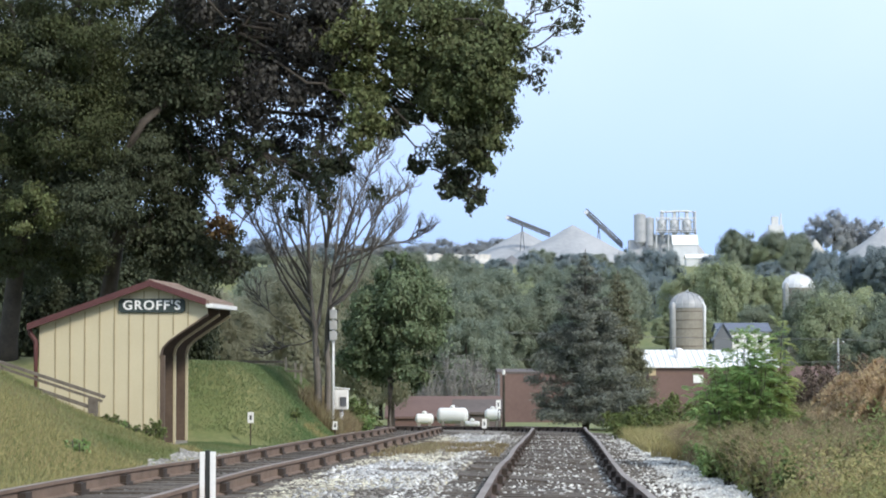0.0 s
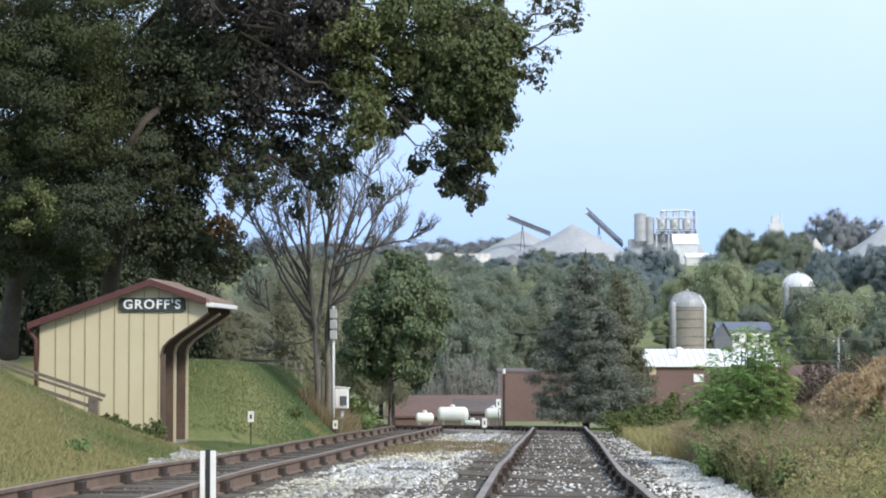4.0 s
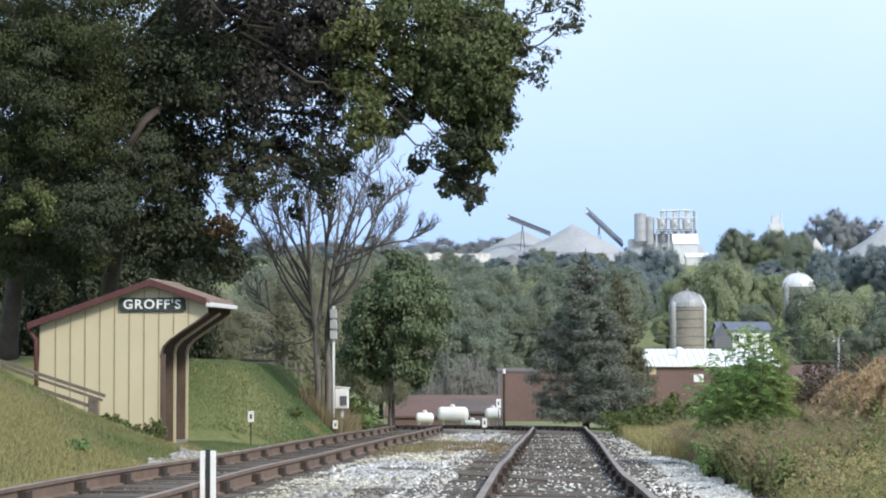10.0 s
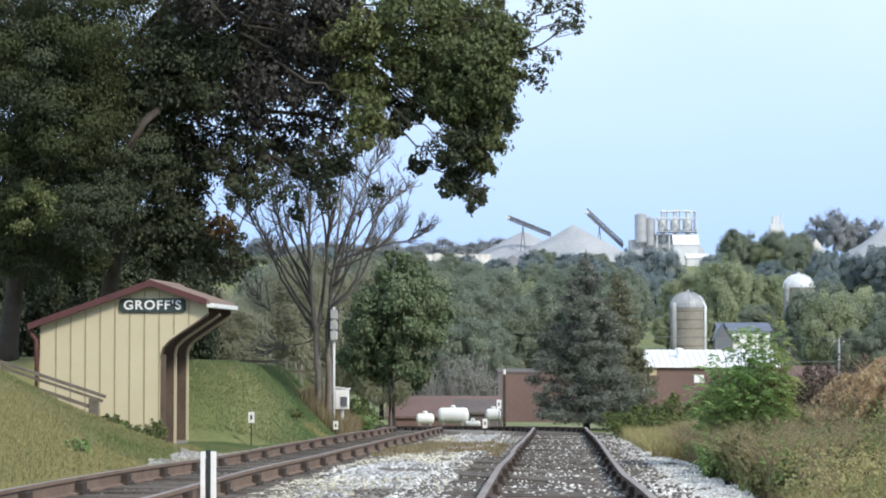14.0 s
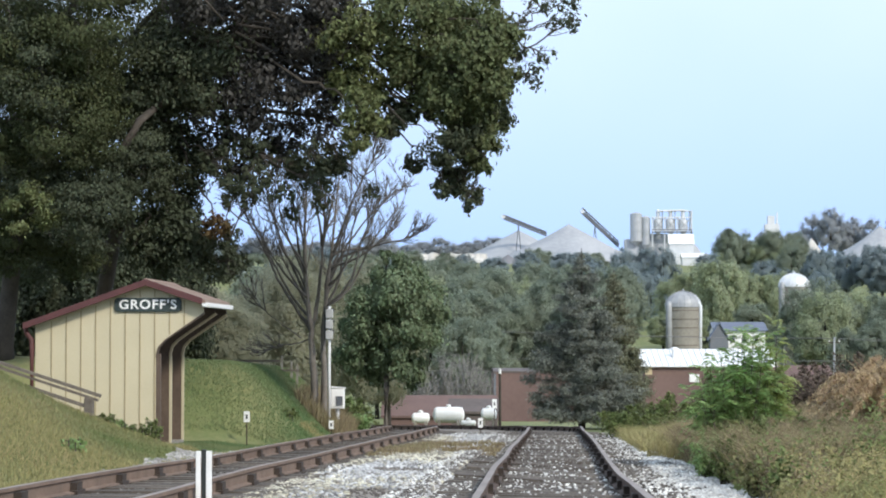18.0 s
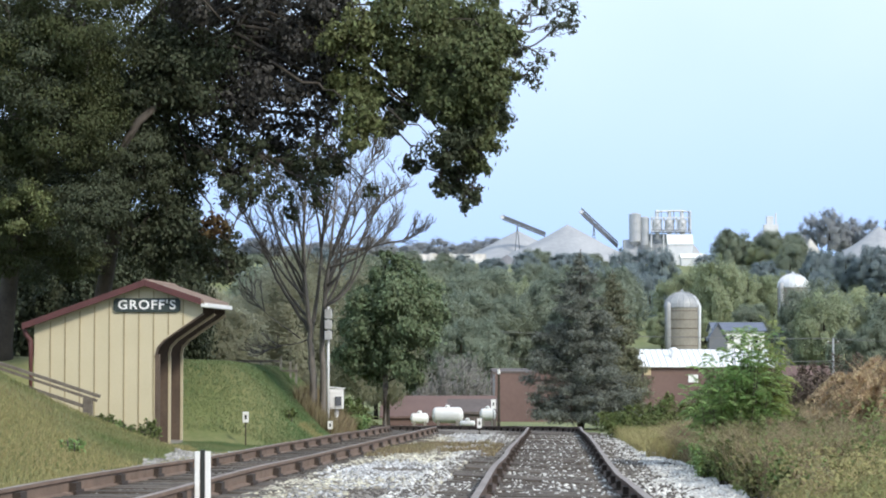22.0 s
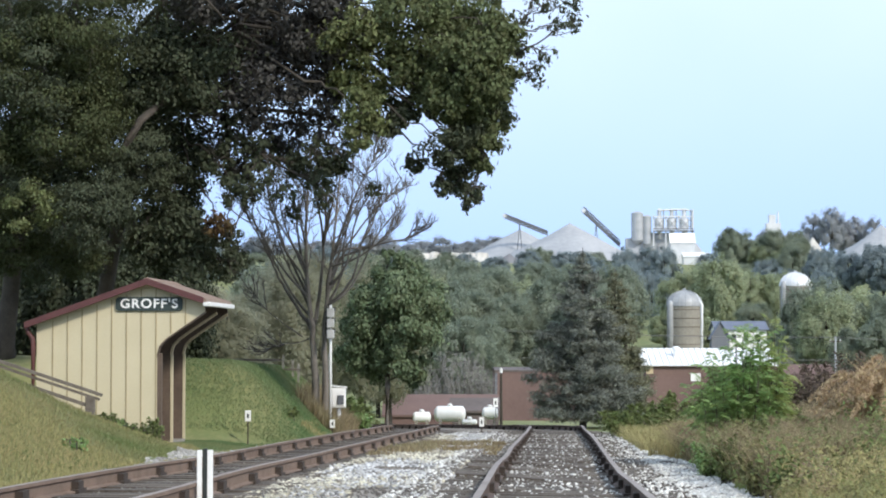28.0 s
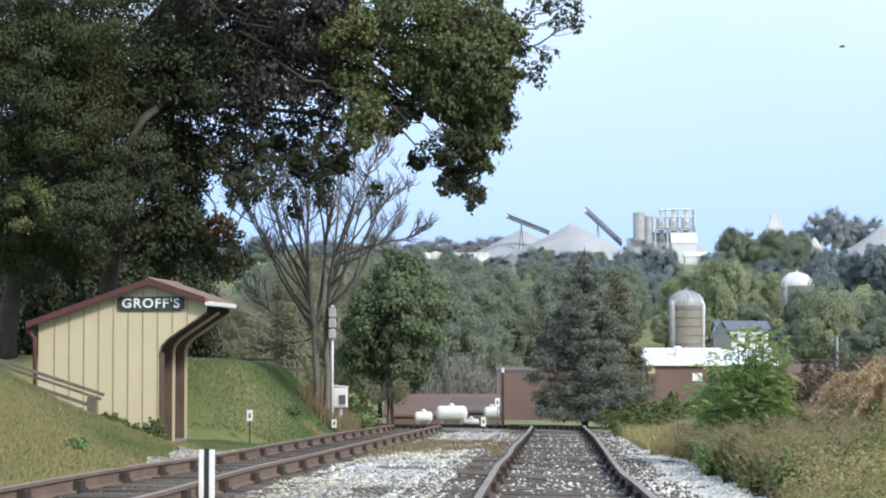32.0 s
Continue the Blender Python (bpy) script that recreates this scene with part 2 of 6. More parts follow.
# ---- mesh helpers ----
class Shape:
    """Collects vertices and faces for one mesh."""

    def __init__(self):
        self.v, self.f, self.k = [], [], []

    def add(self, verts, faces, k=0):
        n = len(self.v)
        self.v += [tuple(p) for p in verts]
        self.f += [[i + n for i in q] for q in faces]
        self.k += [k] * len(faces)
        return self

    def box(self, x0, x1, y0, y1, z0, z1, k=0, m=None):
        pts = [Vector((x, y, z)) for z in (z0, z1) for x, y in ((x0, y0), (x1, y0), (x1, y1), (x0, y1))]
        if m is not None:
            pts = [m @ p for p in pts]
        return self.add(pts, [(3, 2, 1, 0), (4, 5, 6, 7), (0, 1, 5, 4), (1, 2, 6, 5), (2, 3, 7, 6), (3, 0, 4, 7)], k)

    def bar(self, p, q, w, h, k=0):
        """A squared bar from p to q, w wide and h high."""
        p, q = Vector(p), Vector(q)
        d = q - p
        m = Matrix.Translation(p) @ d.to_track_quat("Y", "Z").to_matrix().to_4x4()
        return self.box(-w / 2, w / 2, 0, d.length, -h / 2, h / 2, k, m)

    def tube(self, pts, radii, n=8, k=0, caps=True):
        rings = []
        pts = [Vector(p) for p in pts]
        for i, p in enumerate(pts):
            d = (pts[min(i + 1, len(pts) - 1)] - pts[max(i - 1, 0)]).normalized()
            q = d.to_track_quat("Z", "Y")
            rings += [p + q @ Vector((math.cos(j * math.tau / n), math.sin(j * math.tau / n), 0)) * radii[i] for j in range(n)]
        fs = [(i * n + j, i * n + (j + 1) % n, (i + 1) * n + (j + 1) % n, (i + 1) * n + j) for i in range(len(pts) - 1) for j in range(n)]
        if caps:
            fs += [tuple(range(n))[::-1], tuple((len(pts) - 1) * n + j for j in range(n))]
        return self.add(rings, fs, k)

    def lathe(self, x, y, profile, n=24, k=0):
        """A turned body about an upright axis; profile: (radius, z) from the bottom up."""
        return self.tube_rings([[(x + r * math.cos(j * math.tau / n), y + r * math.sin(j * math.tau / n), z) for j in range(n)] for r, z in profile], n, k)

    def tube_rings(self, rings, n, k):
        fs = [(i * n + j, i * n + (j + 1) % n, (i + 1) * n + (j + 1) % n, (i + 1) * n + j) for i in range(len(rings) - 1) for j in range(n)]
        fs += [tuple(range(n))[::-1], tuple((len(rings) - 1) * n + j for j in range(n))]
        return self.add([p for r in rings for p in r], fs, k)

    def prism(self, outline, y0, y1, k=0):
        """An outline in x and z, drawn out from y0 to y1."""
        n = len(outline)
        vs = [(x, y0, z) for x, z in outline] + [(x, y1, z) for x, z in outline]
        fs = [tuple(range(n)), tuple(range(2 * n - 1, n - 1, -1))] + [((i + 1) % n, i, i + n, (i + 1) % n + n) for i in range(n)]
        return self.add(vs, fs, k)

    def mesh(self, name, *mats, smooth=False):
        me = bpy.data.meshes.new(name)
        me.from_pydata(self.v, [], self.f)
        for m in mats:
            me.materials.append(m)
        me.polygons.foreach_set("material_index", self.k)
        if smooth:
            me.polygons.foreach_set("use_smooth", [True] * len(self.f))
        bm = bmesh.new()
        bm.from_mesh(me)
        bmesh.ops.recalc_face_normals(bm, faces=bm.faces)
        bm.to_mesh(me)
        bm.free()
        return me


def part(name, shape, material, parent=None, label="", smooth=False, bevel=0.0):
    """Links a Shape, or a mesh, as one object under its thing."""
    me = shape.mesh(name, material, smooth=smooth) if isinstance(shape, Shape) else shape
    if bevel:
        bm = bmesh.new()
        bm.from_mesh(me)
        bmesh.ops.bevel(bm, geom=list(bm.edges), offset=bevel, segments=1, affect="EDGES", clamp_overlap=True)
        bm.to_mesh(me)
        bm.free()
    ob = new(name, me)
    if parent:
        ob.parent = parent
    if label:
        ob["label"] = label
    return ob


def thing(name, x, y, z, label, category, group="", kind="", turn=0.0):
    ob = new(name)
    ob.empty_display_size = 0.2
    ob.matrix_basis = pose(x, y, z, 0, 0, turn)
    return tagged(ob, label, category, group, kind)


def leaf_mesh(name, centres, size, material, rng, droop=0.3, wide=0.62, mid=None, turn_out=0.8):
    """A mesh of folded leaves, one at each centre."""
    c = np.asarray(centres, dtype=float)
    n = len(c)
    out = rng.normal(size=(n, 3)) * 0.55
    if mid is not None:      # leaves turn their faces outwards and up, to the light
        o = c - np.asarray(mid, dtype=float)
        out += turn_out * (o / (np.linalg.norm(o, axis=1)[:, None] + 1e-6) + np.array([0, 0, 0.3]))
    d = rng.normal(size=(n, 3))
    d[:, 2] -= droop * 2
    s = np.cross(d, out)
    s /= np.linalg.norm(s, axis=1)[:, None] + 1e-9
    up = out / (np.linalg.norm(out, axis=1)[:, None] + 1e-9)
    d = np.cross(up, s)
    L = size * rng.uniform(0.65, 1.35, (n, 1))
    W = L * wide * 0.5
    v = np.stack([c - d * L * 0.5, c + s * W + up * W * 0.35, c + d * L * 0.5, c - s * W + up * W * 0.35], axis=1).reshape(-1, 3)
    i = np.arange(n)[:, None] * 4
    f = np.concatenate([i + [0, 1, 2], i + [0, 2, 3]], axis=1).reshape(-1, 3)
    me = bpy.data.meshes.new(name)
    me.vertices.add(len(v))
    me.vertices.foreach_set("co", v.ravel())
    me.loops.add(len(f) * 3)
    me.loops.foreach_set("vertex_index", f.ravel().astype(np.int32))
    me.polygons.add(len(f))
    me.polygons.foreach_set("loop_start", np.arange(0, len(f) * 3, 3, dtype=np.int32))
    me.materials.append(material)
    me.update(calc_edges=True)
    return me


def blade_mesh(name, base, height, width, material, rng, lean=0.35):
    """Tapered, bent blades, one rising from each base point; height: one number or one a blade."""
    b = np.asarray(base, dtype=float)
    n = len(b)
    h = (np.ones(n) * height * rng.uniform(0.55, 1.25, n))[:, None]
    ang = rng.uniform(0, math.tau, n)
    w = np.stack([np.cos(ang), np.sin(ang), np.zeros(n)], axis=1) * width * rng.uniform(0.6, 1.4, (n, 1)) * 0.5
    out = np.stack([rng.normal(0.25, 1, n), rng.normal(0, 1, n), np.zeros(n)], axis=1) * lean
    up = np.array([0, 0, 1.0])
    mid, top = b + (up * 0.6 + out * 0.25) * h, b + (up * 0.95 + out * 0.9) * h
    v = np.stack([b - w, b + w, mid + w * 0.8, mid - w * 0.8, top], axis=1).reshape(-1, 3)
    i = np.arange(n)[:, None] * 5
    f = np.concatenate([i + [0, 1, 2], i + [0, 2, 3], i + [3, 2, 4]], axis=1).reshape(-1, 3)
    me = bpy.data.meshes.new(name)
    me.vertices.add(len(v))
    me.vertices.foreach_set("co", v.ravel())
    me.loops.add(len(f) * 3)
    me.loops.foreach_set("vertex_index", f.ravel().astype(np.int32))
    me.polygons.add(len(f))
    me.polygons.foreach_set("loop_start", np.arange(0, len(f) * 3, 3, dtype=np.int32))
    me.materials.append(material)
    me.update(calc_edges=True)
    return me


def lobe_points(n, r, rng, clumps=14, hollow=0.35, flat=1.0):
    """Points in a ball of radius r, gathered in clumps, fewer in its middle, and each point's clump centre."""
    d = rng.normal(size=(clumps, 3))
    d /= np.linalg.norm(d, axis=1)[:, None]
    c = d * (rng.uniform(hollow, 1, (clumps, 1)) ** 0.6) * r * 0.78
    k = rng.integers(0, clumps, n)
    o = rng.normal(size=(n, 3))
    o /= np.linalg.norm(o, axis=1)[:, None]
    o *= rng.uniform(0.1, 1, (n, 1)) ** 0.45 * r * rng.uniform(0.22, 0.40, (clumps, 1))[k]
    o[rng.uniform(0, 1, n) < 0.14] *= 2.0      # loose leaves round the clump
    o[:, 2] *= flat
    return c[k] + o, c[k] * 0.8


# ---- the lie of the land ----
def centre(y):
    """x of the main track's centre line: straight, then bending to the left past the crest."""
    return 0.05 + 0.051 * y - (max(0.0, y - 64.0) ** 2) / 300.0


def rail_z(y):
    """Height of the rail heads: a falling grade, steeper past the crest."""
    return -0.024 * y if y < 66 else -1.584 - 0.0345 * (y - 66)


FAR_Y = (60, 100, 160, 230, 300, 380, 560, 700, 900, 1000, 1300, 2000, 5200)
FAR_Z = (-1.75, -3.0, -4.9, -6.6, -6.0, -3.6, 2.0, 11.0, 31.0, 37.0, 52.0, 56.0, 56.0)


def bump(t):
    t = min(1.0, max(0.0, t))
    return t * t * (3 - 2 * t)


def dip(u, y):
    """Drop u metres from the main track's centre line, fitted to the camera's view."""
    left, right = 0.085 * math.exp(-((y - 16) / 6.0) ** 2), 0.11 * math.exp(-((y - 31) / 7.5) ** 2)
    w = min(1.0, max(0.0, (u + 0.75) / 1.5))
    return -(left * (1 - w) + right * w) * bump((u + 2.2) / 0.8) * (1 - bump((u - 1.6) / 0.7))


def ground_z(x, y):
    """Height of the bare ground."""
    u = x - centre(min(max(y, -20.0), 118.0))
    if y < 75:
        z = rail_z(y) - 0.30
        if u < -5.4:
            near = max(0.0, -6.9 - u)
            a = min(3.2, 0.29 * near + 0.035 * near * near)                                   # the long bank before the shelter
            b = 1.97 * bump((-5.5 - u) / 2.55) + 0.03 * near             # the steeper mound behind it
            pad = 0.10 * bump(near)
            if y < 43.6:
                h = a
            elif y < 45.6:
                w = bump((y - 43.6) / 2.0)
                h = a * (1 - w) + pad * w if u > -12 else a
            elif y < 52.0:
                h = pad if u > -12 else pad + bump((-12 - u) / 2) * 2.2
            elif y < 55.0:
                w = bump((y - 52.0) / 3.0)
                h = pad * (1 - w) + b * w
            else:
                h = b * (1 - bump((y - 66) / 9.0))
            z += h
        elif u > 2.0:
            z += 0.10 * bump((u - 2.0) / 1.5) + 0.018 * min(u - 2.0, 12.0)
        z -= 0.2 * bump((u + 5.6) / 0.6) * (1 - bump((u - 1.2) / 0.6))      # under the ballast
        if y > 66:
            w = bump((y - 66) / 9.0)
            z = z * (1 - w) + w * (rail_z(y) - 0.34)
    else:
        z = float(np.interp(y, FAR_Y, FAR_Z)) if y > 118 else min(rail_z(y) - 0.34, 0)
        if 118 < y < 160:
            z = min(z, rail_z(118) - 0.34)
    if y > 150:
        z += 2.2 * noise.noise((x * 0.006, y * 0.006, 3.0)) * bump((y - 150) / 300.0)
    return z


def grid_sheet(name, xs_of, ys, z_of, material):
    sh = Shape()
    n = len(xs_of(ys[0]))
    pts = [(x, y, z_of(x, y)) for y in ys for x in xs_of(y)]
    sh.add(pts, [(j * n + i, j * n + i + 1, (j + 1) * n + i + 1, (j + 1) * n + i) for j in range(len(ys) - 1) for i in range(n - 1)])
    return part(name, sh, material, smooth=True)


US = [-2600, -1200, -600, -300, -150, -80, -40, -25, -18, -14] + [-12.5 + 0.4 * i for i in range(45)] + [6, 7, 8.5, 10, 14, 20, 32, 60, 120, 250, 500, 1000, 2600]
YS = [-2500, -600, -150, -70] + [-40 + 4 * i for i in range(10)] + [0.8 * i for i in range(100)] + [80 + 4 * i for i in range(20)] + [160 + 20 * i for i in range(25)] + [680 + 60 * i for i in range(16)] + [1800, 2400, 3400, 4900]
tagged(grid_sheet("ground", lambda y: [centre(min(max(y, -20.0), 118.0)) + u for u in US], YS, ground_z, M_GROUND),
       "grassy ground falling past the tracks into a valley", "ground", kind="structure")


# ---- railway ----
def bed_z(x, y):
    u = x - centre(y)
    z = rail_z(y) - 0.195 + dip(u, y)
    if -2.75 < u < -1.35:
        z += 0.045
    return z - 0.16 * bump((u - 1.75) / 0.6) - 0.12 * bump((-6.0 - u) / 0.5) + 0.02 * noise.noise((x * 1.5, y * 1.5, 0))


BED_U = [-6.5, -6.2, -5.9] + [-5.6 + 0.3 * i for i in range(25)] + [1.9, 2.15, 2.4]
bed = grid_sheet("ballast_bed", lambda y: [centre(y) + u for u in BED_U], [-30 + 0.8 * i for i in range(185)], bed_z, M_BALLAST)
tagged(bed, "bed of pale crushed stone under and between two tracks", "ballast", kind="structure")

RAIL_SECTION = [(-0.036, 0), (0.036, 0), (0.036, -0.035), (0.011, -0.05), (0.011, -0.145), (0.07, -0.16), (0.07, -0.175), (-0.07, -0.175), (-0.07, -0.16), (-0.011, -0.145), (-0.011, -0.05), (-0.036, -0.035)]


def railway_track(u0, label, web=M_RAIL):
    tr = thing("railway_track", centre(20) + u0, 20, rail_z(20) - 0.3, label, "railway track", kind="structure")
    inv = tr.matrix_basis.inverted()
    ys = [-29 + 1.2 * i for i in range(121)]
    for side in (-0.75, 0.75):
        sh = Shape()
        n = len(RAIL_SECTION)
        for y in ys:
            for dx, dz in RAIL_SECTION:
                sh.v.append(tuple(inv @ Vector((centre(y) + u0 + side + dx + 0.026 * noise.noise((y * 0.16, side, u0)), y, rail_z(y) + dz + dip(u0 + side, y) + 0.03 * noise.noise((y * 0.11, side, u0 + 9))))))
        for j in range(len(ys) - 1):
            for i in range(n):
                sh.f.append([j * n + i, j * n + (i + 1) % n, (j + 1) * n + (i + 1) % n, (j + 1) * n + i])
                sh.k.append(1 if i == 0 else 0)
        ob = part("rail", sh.mesh("rail", web, M_RAILTOP), None, tr)
    clip = Shape().box(-0.072, 0.072, -0.13, 0.13, -0.172, -0.05).box(-0.09, 0.09, -0.2, 0.2, -0.172, -0.13).mesh("rail_anchor", M_CLIP)
    y = 4.0 - 13 * 2.45
    while y < 100:
        for side in (-0.75, 0.75):
            ob = part("rail_anchor", clip, None, tr)
            ob.matrix_basis = inv @ pose(centre(y) + u0 + side, y, rail_z(y) + dip(u0 + side, y), 0, 0, -2.9)
        y += 2.45
    kinds = []
    for q in range(6):
        s = Shape().box(-1.3, 1.3, -0.115, 0.115, -0.17, 0)
        s.v = [(x + random.uniform(-0.03, 0.03), yy + random.uniform(-0.012, 0.012), z + random.uniform(-0.012, 0.008)) for x, yy, z in s.v]
        kinds.append(s.mesh("tie", M_TIE))
    y, i = 4.0 - 60 * 0.54, 0
    while y < 100:
        ob = part("tie", kinds[i % 6], None, tr)
        ob.matrix_basis = inv @ pose(centre(y) + u0 + random.uniform(-0.05, 0.05), y + random.uniform(-0.03, 0.03), rail_z(y) - 0.164 + dip(u0, y) + random.uniform(-0.014, 0.006), 0, math.degrees(dip(u0 - 0.75, y) - dip(u0 + 0.75, y)) / 1.5, -2.9 + random.uniform(-1, 1))
        y += 0.54
        i += 1
    return tr


railway_track(0.0, "straight rusty steel track with half-buried wooden ties", M_RAILDARK)
railway_track(-4.3, "rusty siding track beside the grassy bank")


# ---- ballast stones, joined ----
def stone_mesh(name, pts, size, material, rng):
    c = np.asarray(pts, dtype=float)
    n = len(c)
    low = np.array([(1, 0, -0.3), (0, 1, -0.3), (-1, 0, -0.3), (0, -1, -0.3)], dtype=float)
    high = np.array([(0.55, 0.4, 0.5), (-0.4, 0.55, 0.5), (-0.55, -0.4, 0.5), (0.4, -0.55, 0.5)], dtype=float)
    v = np.concatenate([low, high])[None] * rng.uniform(0.6, 1.35, (n, 8, 1))
    a = rng.uniform(0, math.tau, n)
    ca, sa = np.cos(a)[:, None], np.sin(a)[:, None]
    x, y = v[:, :, 0] * ca - v[:, :, 1] * sa * 0.75, v[:, :, 0] * sa + v[:, :, 1] * ca * 0.75
    tilt = rng.normal(0, 0.35, (n, 1))
    v = np.stack([x, y, v[:, :, 2] + tilt * x], axis=2) * (size * 0.5 * rng.uniform(0.5, 1.4, (n, 1, 1)))
    v = (v + c[:, None]).reshape(-1, 3)
    i = np.arange(n)[:, None] * 8
    f = np.concatenate([i + q for q in ([0, 1, 4], [1, 5, 4], [1, 2, 5], [2, 6, 5], [2, 3, 6], [3, 7, 6], [3, 0, 7], [0, 4, 7], [4, 5, 6], [4, 6, 7])], axis=1).reshape(-1, 3)
    me = bpy.data.meshes.new(name)
    me.vertices.add(len(v))
    me.vertices.foreach_set("co", v.ravel())
    me.loops.add(len(f) * 3)
    me.loops.foreach_set("vertex_index", f.ravel().astype(np.int32))
    me.polygons.add(len(f))
    me.polygons.foreach_set("loop_start", np.arange(0, len(f) * 3, 3, dtype=np.int32))
    me.materials.append(material)
    me.update(calc_edges=True)
    return me


rng = np.random.default_rng(4)


def scatter(n, u0, u1, y0, y1, z_of, power=1.0):
    """Points on the ground between two distances from the track's centre line, denser near y0 for a power above 1."""
    y = y0 + (y1 - y0) * rng.uniform(0, 1, n) ** power
    u = rng.uniform(u0, u1, n)
    return [(centre(b) + a, b, z_of(centre(b) + a, b)) for a, b in zip(u, y)]


def off_ties(pts, u0):
    """Most of the points that do not lie on a tie."""
    return [q for q in pts if abs((q[1] + 0.05 * (q[0] - centre(q[1]) - u0) - 4 + 0.27) % 0.54 - 0.27) > 0.10 or rng.uniform() < 0.2]


def open_gap(q):
    """Grass keeps a band near the crest free of loose stone."""
    return not (40.5 < q[1] < 45.5 and noise.noise((q[0] * 1.6, q[1] * 0.9, 4.0)) > 0.02)


strip = [q for q in scatter(30000, -3.25, -1.3, 17, 63, bed_z, 1.35) if noise.noise((q[0] * 0.9, q[1] * 0.35, 2.0)) > -0.28 and open_gap(q)]
old = [q for q in strip if noise.noise((q[0] * 0.5, q[1] * 0.12, 8.0)) + 0.30 * (-2.3 - (q[0] - centre(q[1]))) + 0.010 * (30 - q[1]) + rng.normal(0, 0.12) > -0.22]
keep = set(old)
pale = [q for q in strip if q not in keep] + scatter(2500, -6.4, -5.5, 24, 60, bed_z, 1.2)
tagged(part("ballast_stones", stone_mesh("ballast_stones", pale, 0.08, M_STONE, rng), None), "loose pale grey crushed limestone between the tracks", "gravel", kind="stuff")
tagged(part("weathered_stones", stone_mesh("weathered_stones", old, 0.08, M_TANSTONE, rng), None), "tan weathered ballast between the tracks", "gravel", kind="stuff")
fresh = [q for q in scatter(21000, 1.15, 2.5, 18, 61, lambda x, y: max(bed_z(x, y), ground_z(x, y)), 1.4)
         if noise.noise((q[0] * 1.1, q[1] * 0.5, 6.0)) > -0.36 and 1.5 + 0.3 * noise.noise((q[1] * 0.7, 1.0, 1.0)) < q[0] - centre(q[1]) < 2.46 + 0.25 * noise.noise((q[1] * 0.5, 3.0, 1.0))]
def gravel_foot(q):
    """Whether a point lies on the bare gravel strip at the foot of the bank."""
    u = q[0] - centre(q[1])
    return 32 < q[1] < 47 and u > -6.95 + 0.5 * noise.noise((q[1] * 0.6, 2.0, 7.0)) - 0.06 * (q[1] - 38)


foot = [q for q in scatter(6000, -7.8, -5.75, 32, 47, ground_z) if gravel_foot(q)]
tagged(part("bank_gravel", stone_mesh("bank_gravel", foot, 0.08, M_BANKSTONE, rng), None), "loose grey gravel along the foot of the bank", "gravel", kind="stuff")
tagged(part("shoulder_gravel", stone_mesh("shoulder_gravel", fresh, 0.08, M_FRESH, rng), None), "fresh whitish gravel on the track shoulder", "gravel", kind="stuff")
chips = off_ties(scatter(3600, -1.4, 1.5, 17, 62, lambda x, y: bed_z(x, y) + 0.02, 1.4), 0)
chips += off_ties(scatter(2600, -1.75, -1.0, 17, 60, lambda x, y: bed_z(x, y) + 0.03, 1.3) + scatter(600, 1.0, 1.6, 17, 60, lambda x, y: bed_z(x, y) + 0.03, 1.3), 0)
tagged(part("stone_chips", stone_mesh("stone_chips", chips, 0.046, M_FRESH, rng), None), "small white stone chips lying between the rails", "gravel", kind="stuff")
dark = scatter(4500, 1.1, 2.3, 17, 60, bed_z, 1.4) + scatter(8000, -3.2, -1.0, 17, 64, bed_z, 1.2) + off_ties(scatter(7500, -1.6, -0.9, 17, 64, lambda x, y: bed_z(x, y) + 0.02, 1.2), 0) + off_ties(scatter(15000, -1.3, 1.3, 17, 62, bed_z, 1.6), 0) + off_ties(scatter(7000, -5.5, -3.0, 19, 62, bed_z, 1.4), -4.3)
tagged(part("fouled_stones", stone_mesh("fouled_stones", dark, 0.06, M_DARKSTONE, rng), None), "small dark stones between the ties and along the rails", "gravel", kind="stuff")


